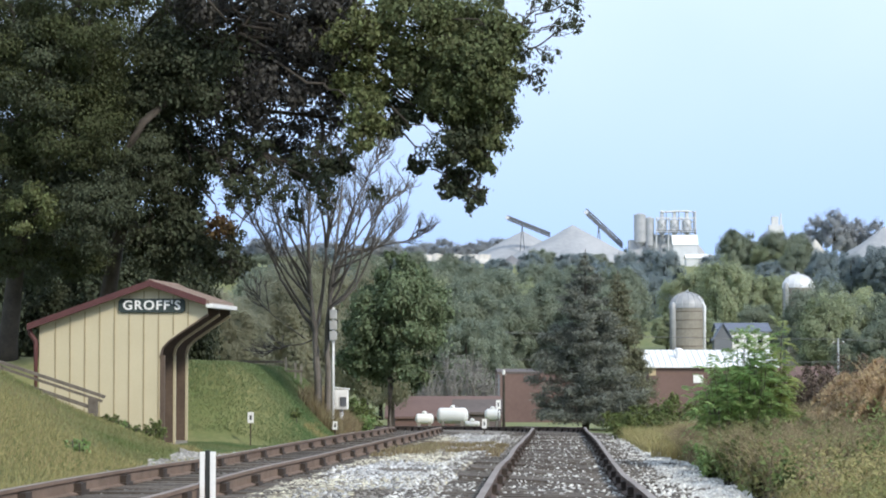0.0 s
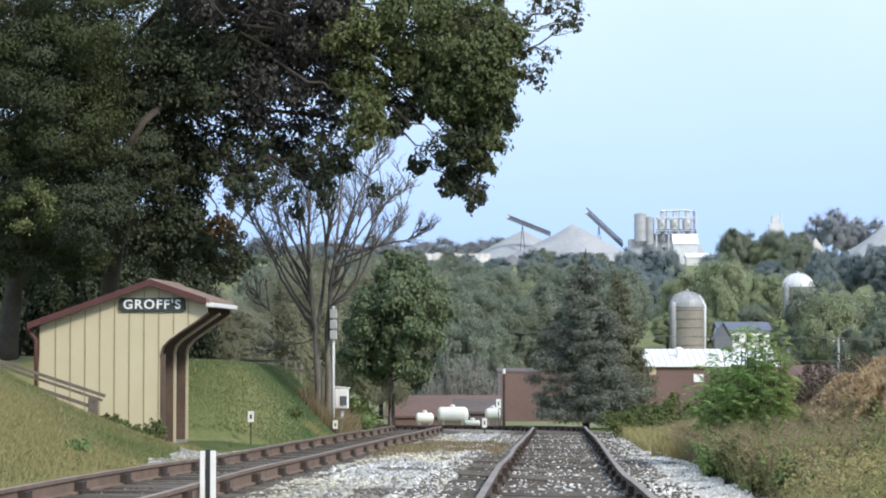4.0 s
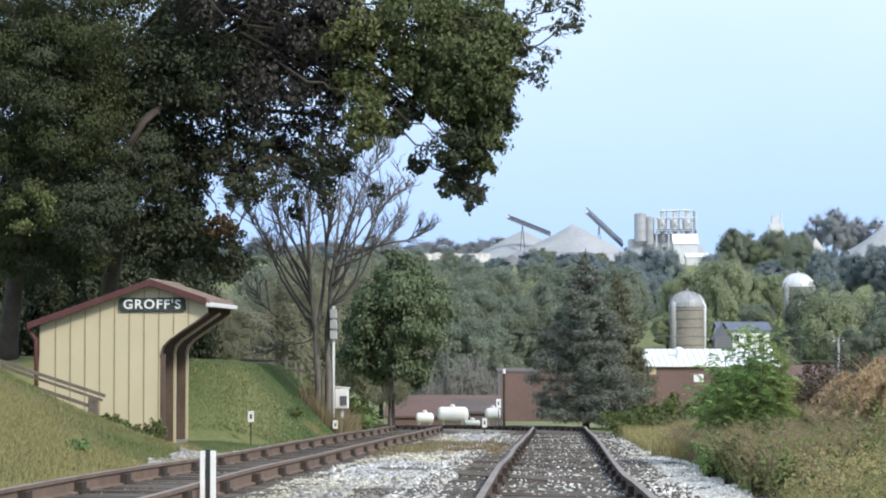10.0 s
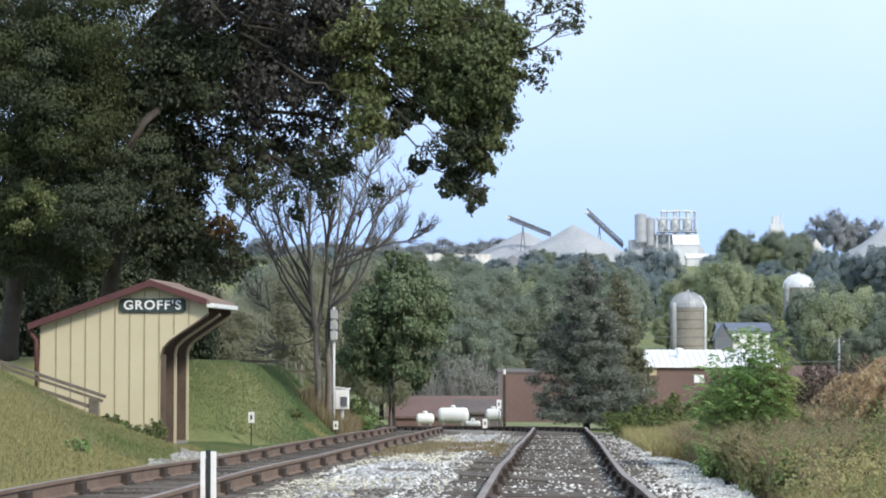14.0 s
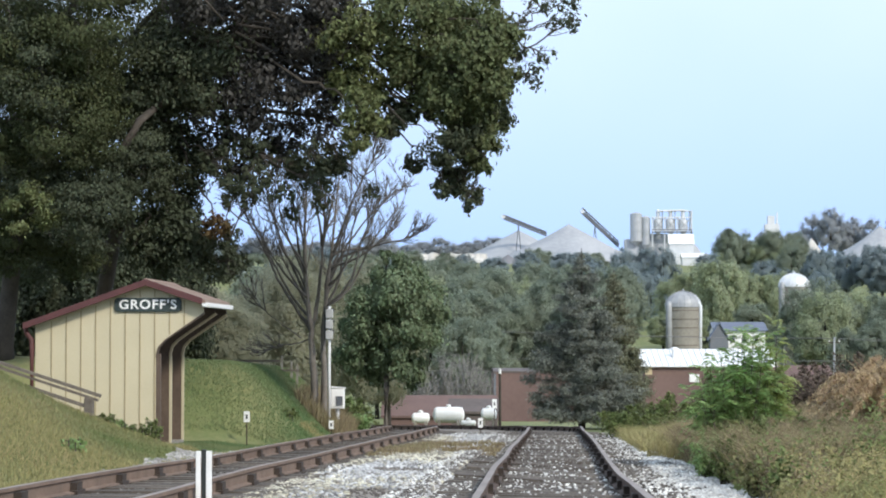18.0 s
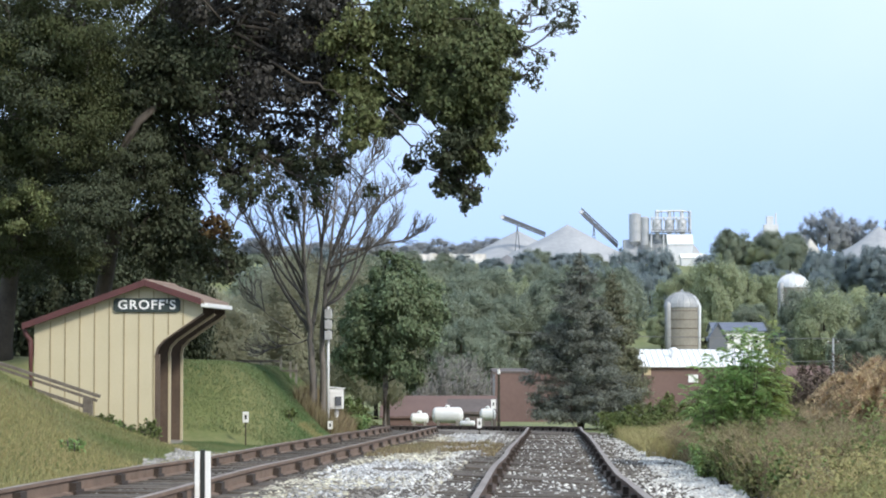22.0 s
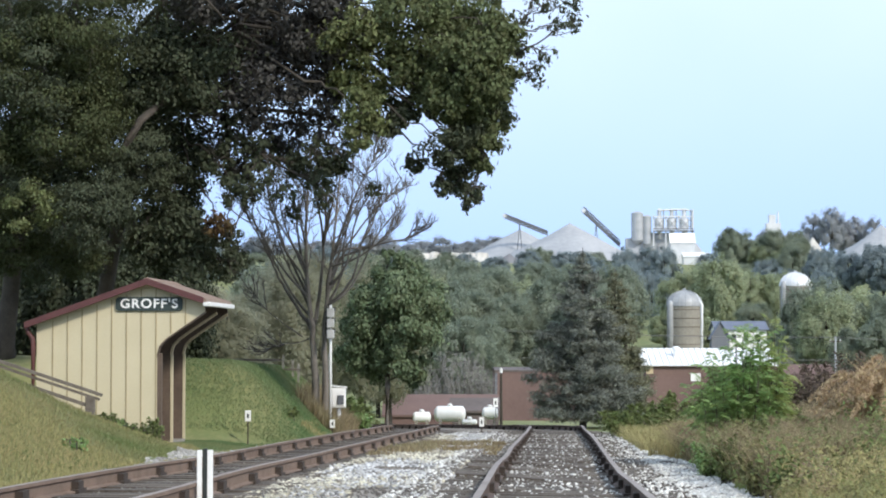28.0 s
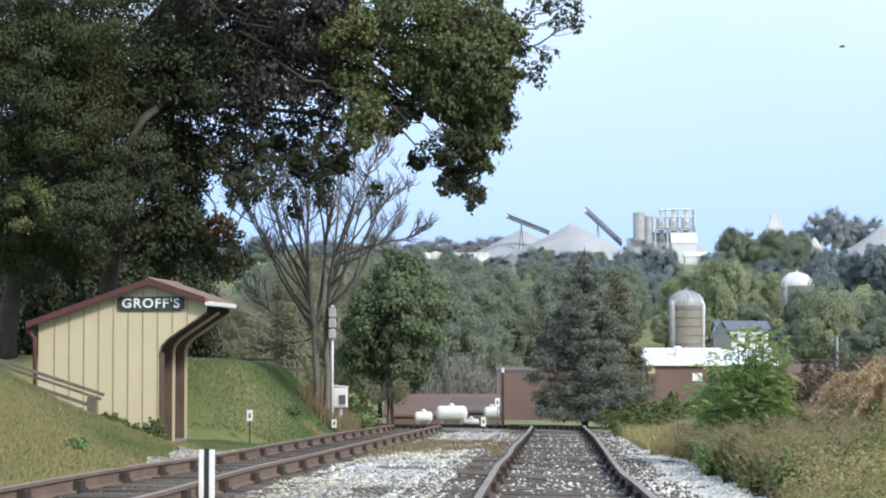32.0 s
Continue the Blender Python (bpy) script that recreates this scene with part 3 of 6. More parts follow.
# ---- the shelter ----
def waiting_shelter(x, y, z, turn):
    sh = thing("waiting_shelter", x, y, z, "small cream board-and-batten trackside shelter with an open front", "shelter", turn=turn)
    arch = [(0.0, 1.86), (0.05, 2.06), (0.18, 2.20), (0.45, 2.39), (0.76, 2.60), (0.99, 2.76)]

    def profile(inset=0.0):
        return [(-2.53 + inset, 0), (-inset, 0)] + [(px - inset, pz + inset) for px, pz in arch] + [(0.99, 2.975), (-0.18, 3.37), (-2.53 + inset, 2.535)]

    w = part("gable_wall", Shape().prism(profile(), 0.0, 0.05), M_SIDING, sh, "cream painted plywood gable wall")
    px = -2.19
    while px < 0.8:
        top = 3.37 - (0.355 if px < -0.18 else 0.335) * abs(px + 0.18) - 0.08
        low = 0.0 if px < 0 else 2.20 + (px - 0.18) * 0.60 + 0.05
        # Raised strip, coloured darker than the siding to imitate a shaded joint.
        part("batten", Shape().box(px - 0.011, px + 0.011, -0.012, -0.0005, low, top), M_BATTEN, sh, "narrow strip with the joint's shade in its colour")
        px += 0.309
    for yy, nm in ((1.65, "middle_partition"), (3.25, "far_gable_wall")):
        pt = part(nm, Shape().prism(profile(0.0), yy, yy + 0.05), M_BROWN, sh, "dark brown board partition")
        part("edge_trim", Shape().box(0.002, 0.055, yy - 0.012, yy + 0.06, 0.0, 1.87), M_SIDING, pt, "cream edge trim")
        ar = Shape()
        for (ax, az), (bx, bz) in zip(arch[:-1], arch[1:]):
            ar.bar((ax + 0.01, yy + 0.02, az), (bx + 0.01, yy + 0.02, bz), 0.09, 0.05)
        part("bracket_edge", ar, M_TAN, pt, "tan curved bracket edge")
    ar = Shape()
    for (ax, az), (bx, bz) in zip(arch[:-1], arch[1:]):
        ar.bar((ax + 0.012, 0.025, az - 0.012), (bx + 0.012, 0.025, bz - 0.012), 0.10, 0.03)
    part("bracket_edge", ar, M_BROWN, sh)
    part("corner_post", Shape().box(0.002, 0.10, 0.0, 0.10, 0, 1.90), M_BROWN, sh, bevel=0.006)
    part("back_wall", Shape().box(-2.53, -2.47, 0.05, 3.25, 0, 2.5), M_BROWN, sh)
    part("bench", Shape().box(-2.45, -1.95, 0.1, 3.2, 0.42, 0.47).box(-2.0, -1.95, 0.2, 0.26, 0, 0.42).box(-2.0, -1.95, 3.1, 3.16, 0, 0.42), M_OLDWOOD, sh)
    part("floor_slab", Shape().box(-2.6, 0.04, -0.02, 3.35, -0.12, 0.0), M_STAVE, sh)
    left = [(-2.72, 2.475), (-0.18, 3.375), (-0.18, 3.445), (-2.72, 2.545)]
    right = [(-0.18, 3.375), (1.06, 2.96), (1.06, 3.03), (-0.18, 3.445)]
    part("roof_slope", Shape().prism(left, -0.22, 3.35), M_ROOF, sh, "brown shingle roof slope")
    part("roof_slope", Shape().prism(right, -0.22, 3.35), M_ROOF, sh, "brown shingle roof slope")
    part("fascia", Shape().prism([(-2.74, 2.415), (-0.18, 3.32), (-0.18, 3.455), (-2.74, 2.55)], -0.26, -0.22), M_FASCIA, sh, "red-brown rake board", bevel=0.004)
    part("fascia", Shape().prism([(-0.18, 3.32), (1.0, 2.925), (1.0, 3.06), (-0.18, 3.455)], -0.26, -0.22), M_FASCIA, sh, "red-brown rake board", bevel=0.004)
    part("ridge_cap", Shape().prism([(-0.32, 3.402), (-0.18, 3.456), (-0.04, 3.402), (-0.18, 3.475)], -0.23, 3.36), M_ROOF, sh)
    part("gutter", Shape().box(1.065, 1.14, -0.24, 3.35, 2.875, 2.965).box(1.0, 1.065, -0.24, 3.35, 2.875, 2.89), M_WHITE, sh, "white eave gutter", bevel=0.008)
    part("eave_board", Shape().box(1.0, 1.063, -0.25, 3.35, 2.892, 2.955), M_WHITE, sh, "white board under the eave")
    part("downspout", Shape().tube([(-2.72, -0.1, 2.46), (-2.70, -0.08, 2.34), (-2.60, -0.06, 2.2), (-2.585, -0.06, 2.05), (-2.585, -0.06, 0.1)], [0.052] * 5, 8), M_FASCIA, sh, "dark maroon downspout", smooth=True)
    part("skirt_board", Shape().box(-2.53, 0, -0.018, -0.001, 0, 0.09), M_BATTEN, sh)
    return sh


shelter = waiting_shelter(-5.86, 47.0, -1.29, -2.9)


def station_sign(x, y, z, turn):
    s = thing("station_sign", x, y, z, "dark green name board with white capital letters on the gable", "sign", turn=turn)
    w, h, c = 0.70, 0.145, 0.05
    out = [(-w + c, -h), (w - c, -h), (w, -h + c), (w, h - c), (w - c, h), (-w + c, h), (-w, h - c), (-w, -h + c)]
    part("board", Shape().prism(out, 0.0, 0.03), M_SIGN, s, bevel=0.004)
    cu = bpy.data.curves.new("lettering", "FONT")
    cu.body, cu.align_x, cu.align_y, cu.size, cu.extrude, cu.offset, cu.space_character = "GROFF'S", "CENTER", "CENTER", 0.335, 0.004, 0.007, 1.16
    tmp = new("lettering_curve", cu)
    bpy.context.view_layer.update()
    me = bpy.data.meshes.new_from_object(tmp.evaluated_get(bpy.context.evaluated_depsgraph_get()))
    bpy.data.objects.remove(tmp)
    me.materials.clear()
    me.materials.append(M_WHITE)
    xs = [v.co.x for v in me.vertices]
    k = 1.2 / (max(xs) - min(xs))
    me.transform(Matrix.Diagonal((k, 0.80, 1, 1)))
    ob = part("lettering", me, None, s, "white raised capital letters")
    ob.matrix_basis = pose(0, -0.006, 0, 90, 0, 0)
    return s


turned = Matrix.Rotation(radians(-2.9), 4, "Z")
p = Vector((-5.86, 47.0, -1.29)) + turned @ Vector((-0.165, -0.05, 2.925))
station_sign(p.x, p.y, p.z, -2.9)

# ---- handrail on the bank ----
hr = thing("handrail", -6.75, 44.0, ground_z(-6.75, 44.0), "weathered grey wooden handrail running down the bank", "handrail")
inv = hr.matrix_basis.inverted()
part("top_rail", Shape().bar(inv @ Vector((-9.6, 44.0, 0.82)), inv @ Vector((-6.55, 44.0, -0.19)), 0.13, 0.06), M_OLDWOOD, hr)
part("middle_rail", Shape().bar(inv @ Vector((-9.6, 44.0, 0.72)), inv @ Vector((-6.60, 44.0, -0.275)), 0.07, 0.05), M_OLDWOOD, hr)
part("lower_rail", Shape().bar(inv @ Vector((-9.6, 44.0, 0.54)), inv @ Vector((-6.8, 44.0, -0.40)), 0.05, 0.07), M_OLDWOOD, hr)
part("post", Shape().box(-0.12, 0.06, -0.06, 0.06, -0.35, -0.22 - hr.location.z), M_OLDWOOD, hr, bevel=0.01)
part("post", Shape().box(-1.95, -1.80, -0.06, 0.06, 0.3, 0.42 - hr.location.z), M_OLDWOOD, hr, bevel=0.01)


# ---- signs and posts ----
def stake_marker(x, y, top, wide, high, label, group="stake markers"):
    g = ground_z(x, y)
    s = thing("marker_post", x, y, g, label, "marker", group)
    h = top - g
    part("stake", Shape().box(-0.014, 0.014, -0.008, 0.012, -0.1, h - high * 0.3), M_CLIP, s)
    pl = part("plate", Shape().box(-wide / 2, wide / 2, -0.02, -0.008, h - high, h), M_WHITE, s, "white plate", bevel=0.003)
    part("mark", Shape().box(-wide * 0.16, wide * 0.16, -0.023, -0.0205, h - high * 0.7, h - high * 0.3), M_BLACK, pl, "black bar of writing")
    return s


stake_marker(-4.39, 52.0, -0.72, 0.14, 0.25, "small white number plate on a thin dark stake in grass")
stake_marker(-2.83, 60.0, -1.20, 0.13, 0.22, "small white plate low in the grass at the bank's foot")
stake_marker(1.16, 62.0, -1.20, 0.13, 0.26, "small white number plate on a stake between the tracks")
stake_marker(2.49, 100.0, -1.60, 0.20, 0.40, "white plate on a stake past the crest")

pz = ground_z(-2.26, 21.9)
cp = thing("clearance_post", -2.26, 21.9, pz, "black post with two upright white boards beside the siding", "post")
top = -0.215 - pz
part("post", Shape().box(-0.022, 0.022, -0.03, 0.03, -0.1, top + 0.012), M_BLACK, cp, bevel=0.004)
for x0, x1 in ((-0.077, -0.030), (0.022, 0.077)):
    part("board", Shape().box(x0, x1, -0.03, -0.012, -0.02, top), M_WHITE, cp, "white board", bevel=0.003)

# signal with its cabinet
sx, sy = -2.93, 61.0
sz = ground_z(sx, sy)
sg = thing("railway_signal", sx, sy, sz, "grey railway signal with three heads on a white pole", "railway signal")
part("pole", Shape().tube([(0, 0, -0.1), (0, 0, 1.85 - sz)], [0.038, 0.034], 10), M_WHITE, sg, "white pole", smooth=True)
for i in range(3):
    z0 = 0.94 + 0.29 * i - sz
    hd = part("signal_head", Shape().box(-0.10, 0.10, -0.14, 0.02, z0, z0 + 0.25), M_SIGNALBOX, sg, bevel=0.02)
    part("visor", Shape().box(-0.12, 0.12, 0.02, 0.22, z0 + 0.17, z0 + 0.27), M_BLACK, hd)
part("bracket", Shape().box(-0.135, -0.10, -0.03, 0.03, 0.95 - sz, 1.85 - sz), M_BLACK, sg)
cx, cy = -2.80, 63.0
cz = ground_z(cx, cy)
cb = thing("equipment_cabinet", cx, cy, cz, "white metal trackside cabinet with an open lid", "cabinet")
part("body", Shape().box(-0.20, 0.20, -0.15, 0.15, -0.42 - cz - 0.55, -0.42 - cz), M_WHITE, cb, bevel=0.015)
part("door", Shape().box(-0.17, 0.17, -0.165, -0.152, -0.42 - cz - 0.5, -0.42 - cz - 0.06), M_WHITE, cb, bevel=0.004)
# Added block: its dark grey stands in for the cabinet's dark recess.
part("dark_opening", Shape().box(-0.02, 0.15, -0.20, -0.166, -0.42 - cz - 0.45, -0.42 - cz - 0.2), M_STEEL, cb, "dark grey block standing for the cabinet's open recess")
part("pedestal", Shape().tube([(0, 0, -0.1), (0, 0, -0.9 - cz)], [0.06, 0.06], 8), M_PALESTEEL, cb)
part("lid", Shape().bar((-0.24, 0, -0.36 - cz), (0.24, 0, -0.40 - cz), 0.30, 0.03), M_WHITE, cb)

# old fence behind the mound
fy = 63.5
fx = -4.85
fg = ground_z(fx, fy)
fn = thing("fence", fx, fy, fg, "short weathered board fence on the mound's shoulder", "fence")
for x, top in ((-5.46, 0.36), (-4.94, 0.38), (-4.38, 0.49), (-4.11, 0.34), (-3.95, 0.25)):
    part("post", Shape().box(x - fx - 0.028, x - fx + 0.028, -0.03, 0.03, ground_z(x, fy) - fg - 0.3, top - fg), M_STAVE, fn)
part("board", Shape().box(-0.95, 0.42, -0.055, -0.035, 0.32 - fg, 0.385 - fg), M_OLDWOOD, fn)
part("board", Shape().box(0.44, 0.95, -0.055, -0.035, 0.06 - fg, 0.115 - fg), M_OLDWOOD, fn)


# ---- trees ----
MOVING = []   # (part, pivot, swing in degrees, phase)


def crooked(p, q, rng, n=6, bend=0.08):
    p, q = Vector(p), Vector(q)
    L = (q - p).length
    return [p.lerp(q, i / n) + Vector(rng.normal(size=3)) * L * bend * (0 < i < n) * 0.5 for i in range(n + 1)]


def maple(x, y, label, lobes, hub, seed, trunk_r=0.22, leaf=0.115, limbs=(), flat=0.85, full=1.42, face=0.8):
    """A big tree: trunk, limbs and one bough with foliage to each lobe (x, y, z, radius, material, leaves a square metre, swing)."""
    r = np.random.default_rng(seed)
    g = ground_z(x, y)
    tr = thing("tree", x, y, g, label, "tree")
    inv = tr.matrix_basis.inverted()
    hub = Vector(hub)
    part("trunk", Shape().tube([inv @ Vector(q) for q in ((x, y, g - 0.3), (x + 0.05, y, g + 0.3), (x * 0.6 + hub.x * 0.4, y * 0.6 + hub.y * 0.4, g * 0.5 + hub.z * 0.5), hub, hub + Vector((0.5, 0, 2.2)))],
                               [trunk_r * 1.5, trunk_r * 1.1, trunk_r * 0.9, trunk_r * 0.8, trunk_r * 0.3], 12), M_DARKBARK, tr, smooth=True)
    big = [Vector(q[:3]) for q in lobes if q[3] >= 0.5]
    for path, r0, r1 in limbs:
        part("limb", Shape().tube([inv @ Vector(q) for q in path], list(np.linspace(r0, r1, len(path))), 8), M_DARKBARK, tr, "grey-brown bare limb", smooth=True)
    for i, (lx, ly, lz, lr, m, dens, swing) in enumerate(lobes):
        c = Vector((lx, ly, lz))
        far = (c - hub).length
        small = lr < 0.5
        root = min(big, key=lambda q: (q - c).length) if small else hub.lerp(c, 0.55 if far < 5 else 0.82) + Vector((0, 0, 0.25 if far < 5 else 0.10 * far))
        limb = crooked(hub + Vector((0, 0, r.uniform(0.0, 2.0))), root, r, bend=0.12)
        limb = [q + Vector((0, 0, 0.16 * far * math.sin(math.pi * k / 6))) for k, q in enumerate(limb)]
        if not small:
            part("limb", Shape().tube([inv @ q for q in limb], list(np.linspace(0.075, 0.025, 7)), 7), M_DARKBARK, tr, smooth=True)
        bg = Shape().tube([q - root for q in crooked(root, c, r)], list(np.linspace(0.025, 0.010, 7)), 6)
        for _ in range(10):
            d = Vector(r.normal(size=3)).normalized() * lr * r.uniform(0.6, 0.95)
            bg.tube([q - root for q in crooked(root.lerp(c, r.uniform(0.5, 1)), c + d, r, 4)], [0.011, 0.009, 0.007, 0.006, 0.004], 4, caps=False)
        ob = part("bough", bg, M_DARKBARK, tr)
        ob.matrix_basis = Matrix.Translation(inv @ root)
        pts, mids = lobe_points(int(full * dens * lr * lr), lr, r, clumps=int(10 + 15 * lr), flat=flat)
        off = np.array(c - root)
        part("foliage", leaf_mesh("foliage", pts + off, leaf, m, r, droop=0.9, wide=0.6, mid=mids + off, turn_out=face), None, ob)
        MOVING.append((ob, inv @ root, swing, r.uniform(0, 6.28)))
    return tr


def lobe_set(rows, y0, m, dens, swing, rr):
    return [(x, y0 + rr.uniform(-1.3, 1.3), z, rad, m, dens, swing) for x, z, rad in rows]


rr = np.random.default_rng(11)
crown_left = lobe_set([(-10.4, 7.8, 1.9), (-10.5, 4.8, 1.7), (-9.9, 3.2, 1.0), (-8.1, 8.3, 1.9), (-8.6, 6.0, 1.6), (-8.6, 2.9, 0.8)], 53.0, M_LEAF, 2300, 1.2, rr)
crown_left += lobe_set([(-7.9, 3.9, 1.2), (-9.3, 7.0, 1.6), (-7.2, 7.2, 1.5), (-7.3, 5.2, 1.2), (-9.4, 4.4, 1.1)], 53.0, M_LEAFD, 2300, 1.2, rr)
crown_left += lobe_set([(-9.6, 8.6, 2.0), (-8.2, 6.6, 1.8), (-9.8, 5.6, 1.8), (-7.2, 4.6, 1.3), (-6.6, 8.6, 1.7)], 57.5, M_LEAFD, 1700, 0.8, rr)
crown_left += lobe_set([(-9.0, 10.8, 2.2), (-6.0, 11.2, 2.0), (-11.5, 10.5, 2.2), (-7.5, 9.6, 1.6)], 54.0, M_LEAF, 480, 1.2, rr)
crown_left += lobe_set([(-11.6, 8.4, 1.8), (-9.6, 8.2, 1.8), (-11.4, 5.4, 1.8), (-9.4, 5.0, 1.7), (-10.8, 3.2, 1.3), (-8.8, 7.2, 1.4), (-9.0, 3.4, 1.0)], 60.0, M_LEAFD, 1500, 0.6, rr)
crown_left += lobe_set([(-11.2, 8.8, 1.5), (-11.0, 6.6, 1.3), (-10.9, 4.0, 1.2)], 56.0, M_LEAFD, 1900, 0.8, rr)
crown_left += lobe_set([(-9.2, 3.9, 0.8), (-10.9, 2.5, 0.6)], 51.5, M_LEAFY, 1700, 1.6, rr)
maple(-10.6, 55.0, "large dense dark-green tree behind the shelter", crown_left, (-10.0, 55.0, 5.0), 5, leaf=0.075, flat=0.5, full=2.5, face=1.2)
crown_mid = lobe_set([(-6.1, 7.6, 1.6), (-6.4, 5.6, 1.2), (-6.3, 4.4, 0.9), (-6.1, 3.4, 0.85), (-5.4, 2.9, 0.62), (-7.0, 3.1, 0.75)], 55.0, M_LEAFD, 2100, 1.3, rr)
crown_mid += lobe_set([(-4.4, 8.4, 1.5), (-4.1, 7.0, 1.2), (-2.7, 8.5, 1.4), (-3.0, 7.1, 1.0)], 55.0, M_LEAFP, 2300, 1.6, rr)
crown_mid += lobe_set([(-5.2, 6.6, 1.1), (-5.1, 5.3, 0.85), (-4.4, 5.9, 0.8), (-3.6, 5.9, 0.75), (-2.9, 6.1, 0.7)], 55.0, M_LEAFP, 900, 2.2, rr)
crown_mid += lobe_set([(-4.9, 4.6, 0.4), (-1.6, 4.45, 0.26), (-3.6, 4.1, 0.25)], 55.0, M_LEAFD, 1500, 1.9, rr)
crown_mid += lobe_set([(-2.0, 8.0, 0.9), (-1.95, 7.1, 0.75), (-1.75, 6.2, 0.6), (-1.85, 5.55, 0.45), (-1.55, 6.75, 0.5), (-1.6, 6.05, 0.45)], 53.0, M_LEAFY, 2500, 3.2, rr)
crown_mid += lobe_set([(-0.95, 7.3, 0.6), (-0.2, 6.95, 0.7), (1.55, 8.1, 0.6), (1.45, 7.3, 0.55), (1.25, 6.7, 0.6), (0.6, 6.1, 0.8), (1.05, 5.95, 0.6), (1.1, 5.3, 0.5), (1.4, 6.3, 0.5), (-0.7, 8.6, 1.1), (0.45, 7.2, 1.05), (0.8, 8.5, 1.1), (-0.7, 7.4, 0.6), (1.0, 7.6, 0.8), (0.1, 8.0, 1.0), (0.75, 6.7, 0.75), (0.2, 6.5, 0.6)], 54.0, M_LEAFO, 3000, 2.6, rr)
crown_mid += lobe_set([(0.25, 5.4, 0.6), (0.9, 5.5, 0.65), (0.55, 4.85, 0.5), (-0.55, 5.2, 0.36), (-0.5, 6.6, 0.5), (0.75, 4.25, 0.33), (0.05, 4.55, 0.3), (-1.1, 5.9, 0.25)], 54.0, M_LEAFD, 2300, 3.2, rr)
crown_mid += lobe_set([(1.75, 8.6, 0.6), (1.95, 7.9, 0.5), (2.25, 7.2, 0.42), (3.0, 9.0, 0.45), (2.4, 8.9, 0.4), (3.25, 8.65, 0.35), (2.85, 8.25, 0.3), (2.55, 7.6, 0.3)], 54.0, M_LEAFD, 560, 5.0, rr)
crown_mid += lobe_set([(-5.7, 9.1, 1.0), (-4.2, 9.3, 1.0), (-2.6, 9.4, 0.9)], 53.0, M_LEAFP, 1900, 1.6, rr)
fringe = [(rr.uniform(-5.3, -2.0), rr.uniform(4.2, 5.7), rr.uniform(0.28, 0.46)) for i in range(20)]       # ragged lower edge over the bare tree
fringe += [(rr.uniform(-0.5, 1.0), rr.uniform(4.5, 5.6), rr.uniform(0.22, 0.38)) for i in range(9)] + [(rr.uniform(0.9, 1.7), rr.uniform(6.2, 8.4), rr.uniform(0.3, 0.45)) for i in range(8)]
fringe += [(rr.uniform(-6.8, -5.0), rr.uniform(2.5, 3.6), rr.uniform(0.3, 0.5)) for i in range(8)]
crown_mid += lobe_set(fringe, 54.5, M_LEAFD, 800, 4.5, rr)
crown_mid += lobe_set([(-4.85, 2.75, 0.4), (-4.95, 3.3, 0.5), (-5.0, 6.0, 0.6), (-4.3, 5.4, 0.5), (-5.3, 5.2, 0.5)], 54.0, M_LEAFD, 750, 3.0, rr)
crown_mid += lobe_set([(-1.2, 6.6, 0.45), (-1.0, 7.7, 0.5), (-1.35, 5.95, 0.35), (-0.85, 6.2, 0.35), (-2.6, 5.2, 0.4), (-3.4, 5.1, 0.4)], 54.5, M_LEAFD, 1700, 3.0, rr)
crown_mid += lobe_set([(-5.2, 3.6, 0.45)], 53.5, M_LEAFR, 1500, 1.6, rr)
crown_mid += lobe_set([(-3.0, 11.0, 1.9), (0.0, 10.4, 1.5)], 55.0, M_LEAFD, 1000, 1.2, rr)
maple(-8.7, 57.0, "spreading maple with long boughs over the shelter and track", crown_mid, (-7.4, 56.5, 6.2), 6, trunk_r=0.2,
      limbs=((((-7.6, 56.5, 3.6), (-7.7, 53.4, 4.5), (-7.5, 52.6, 5.1), (-6.95, 52.4, 6.0), (-6.5, 54.4, 6.8)), 0.12, 0.085),
             (((-6.5, 54.4, 6.8), (-5.6, 54.6, 6.6), (-4.4, 54.6, 6.5), (-3.2, 54.6, 6.38), (-2.4, 54.4, 6.2)), 0.075, 0.03),
             (((-7.0, 51.3, 8.6), (-6.3, 51.2, 9.0), (-5.4, 51.2, 8.75), (-4.9, 51.3, 8.2)), 0.05, 0.02)))


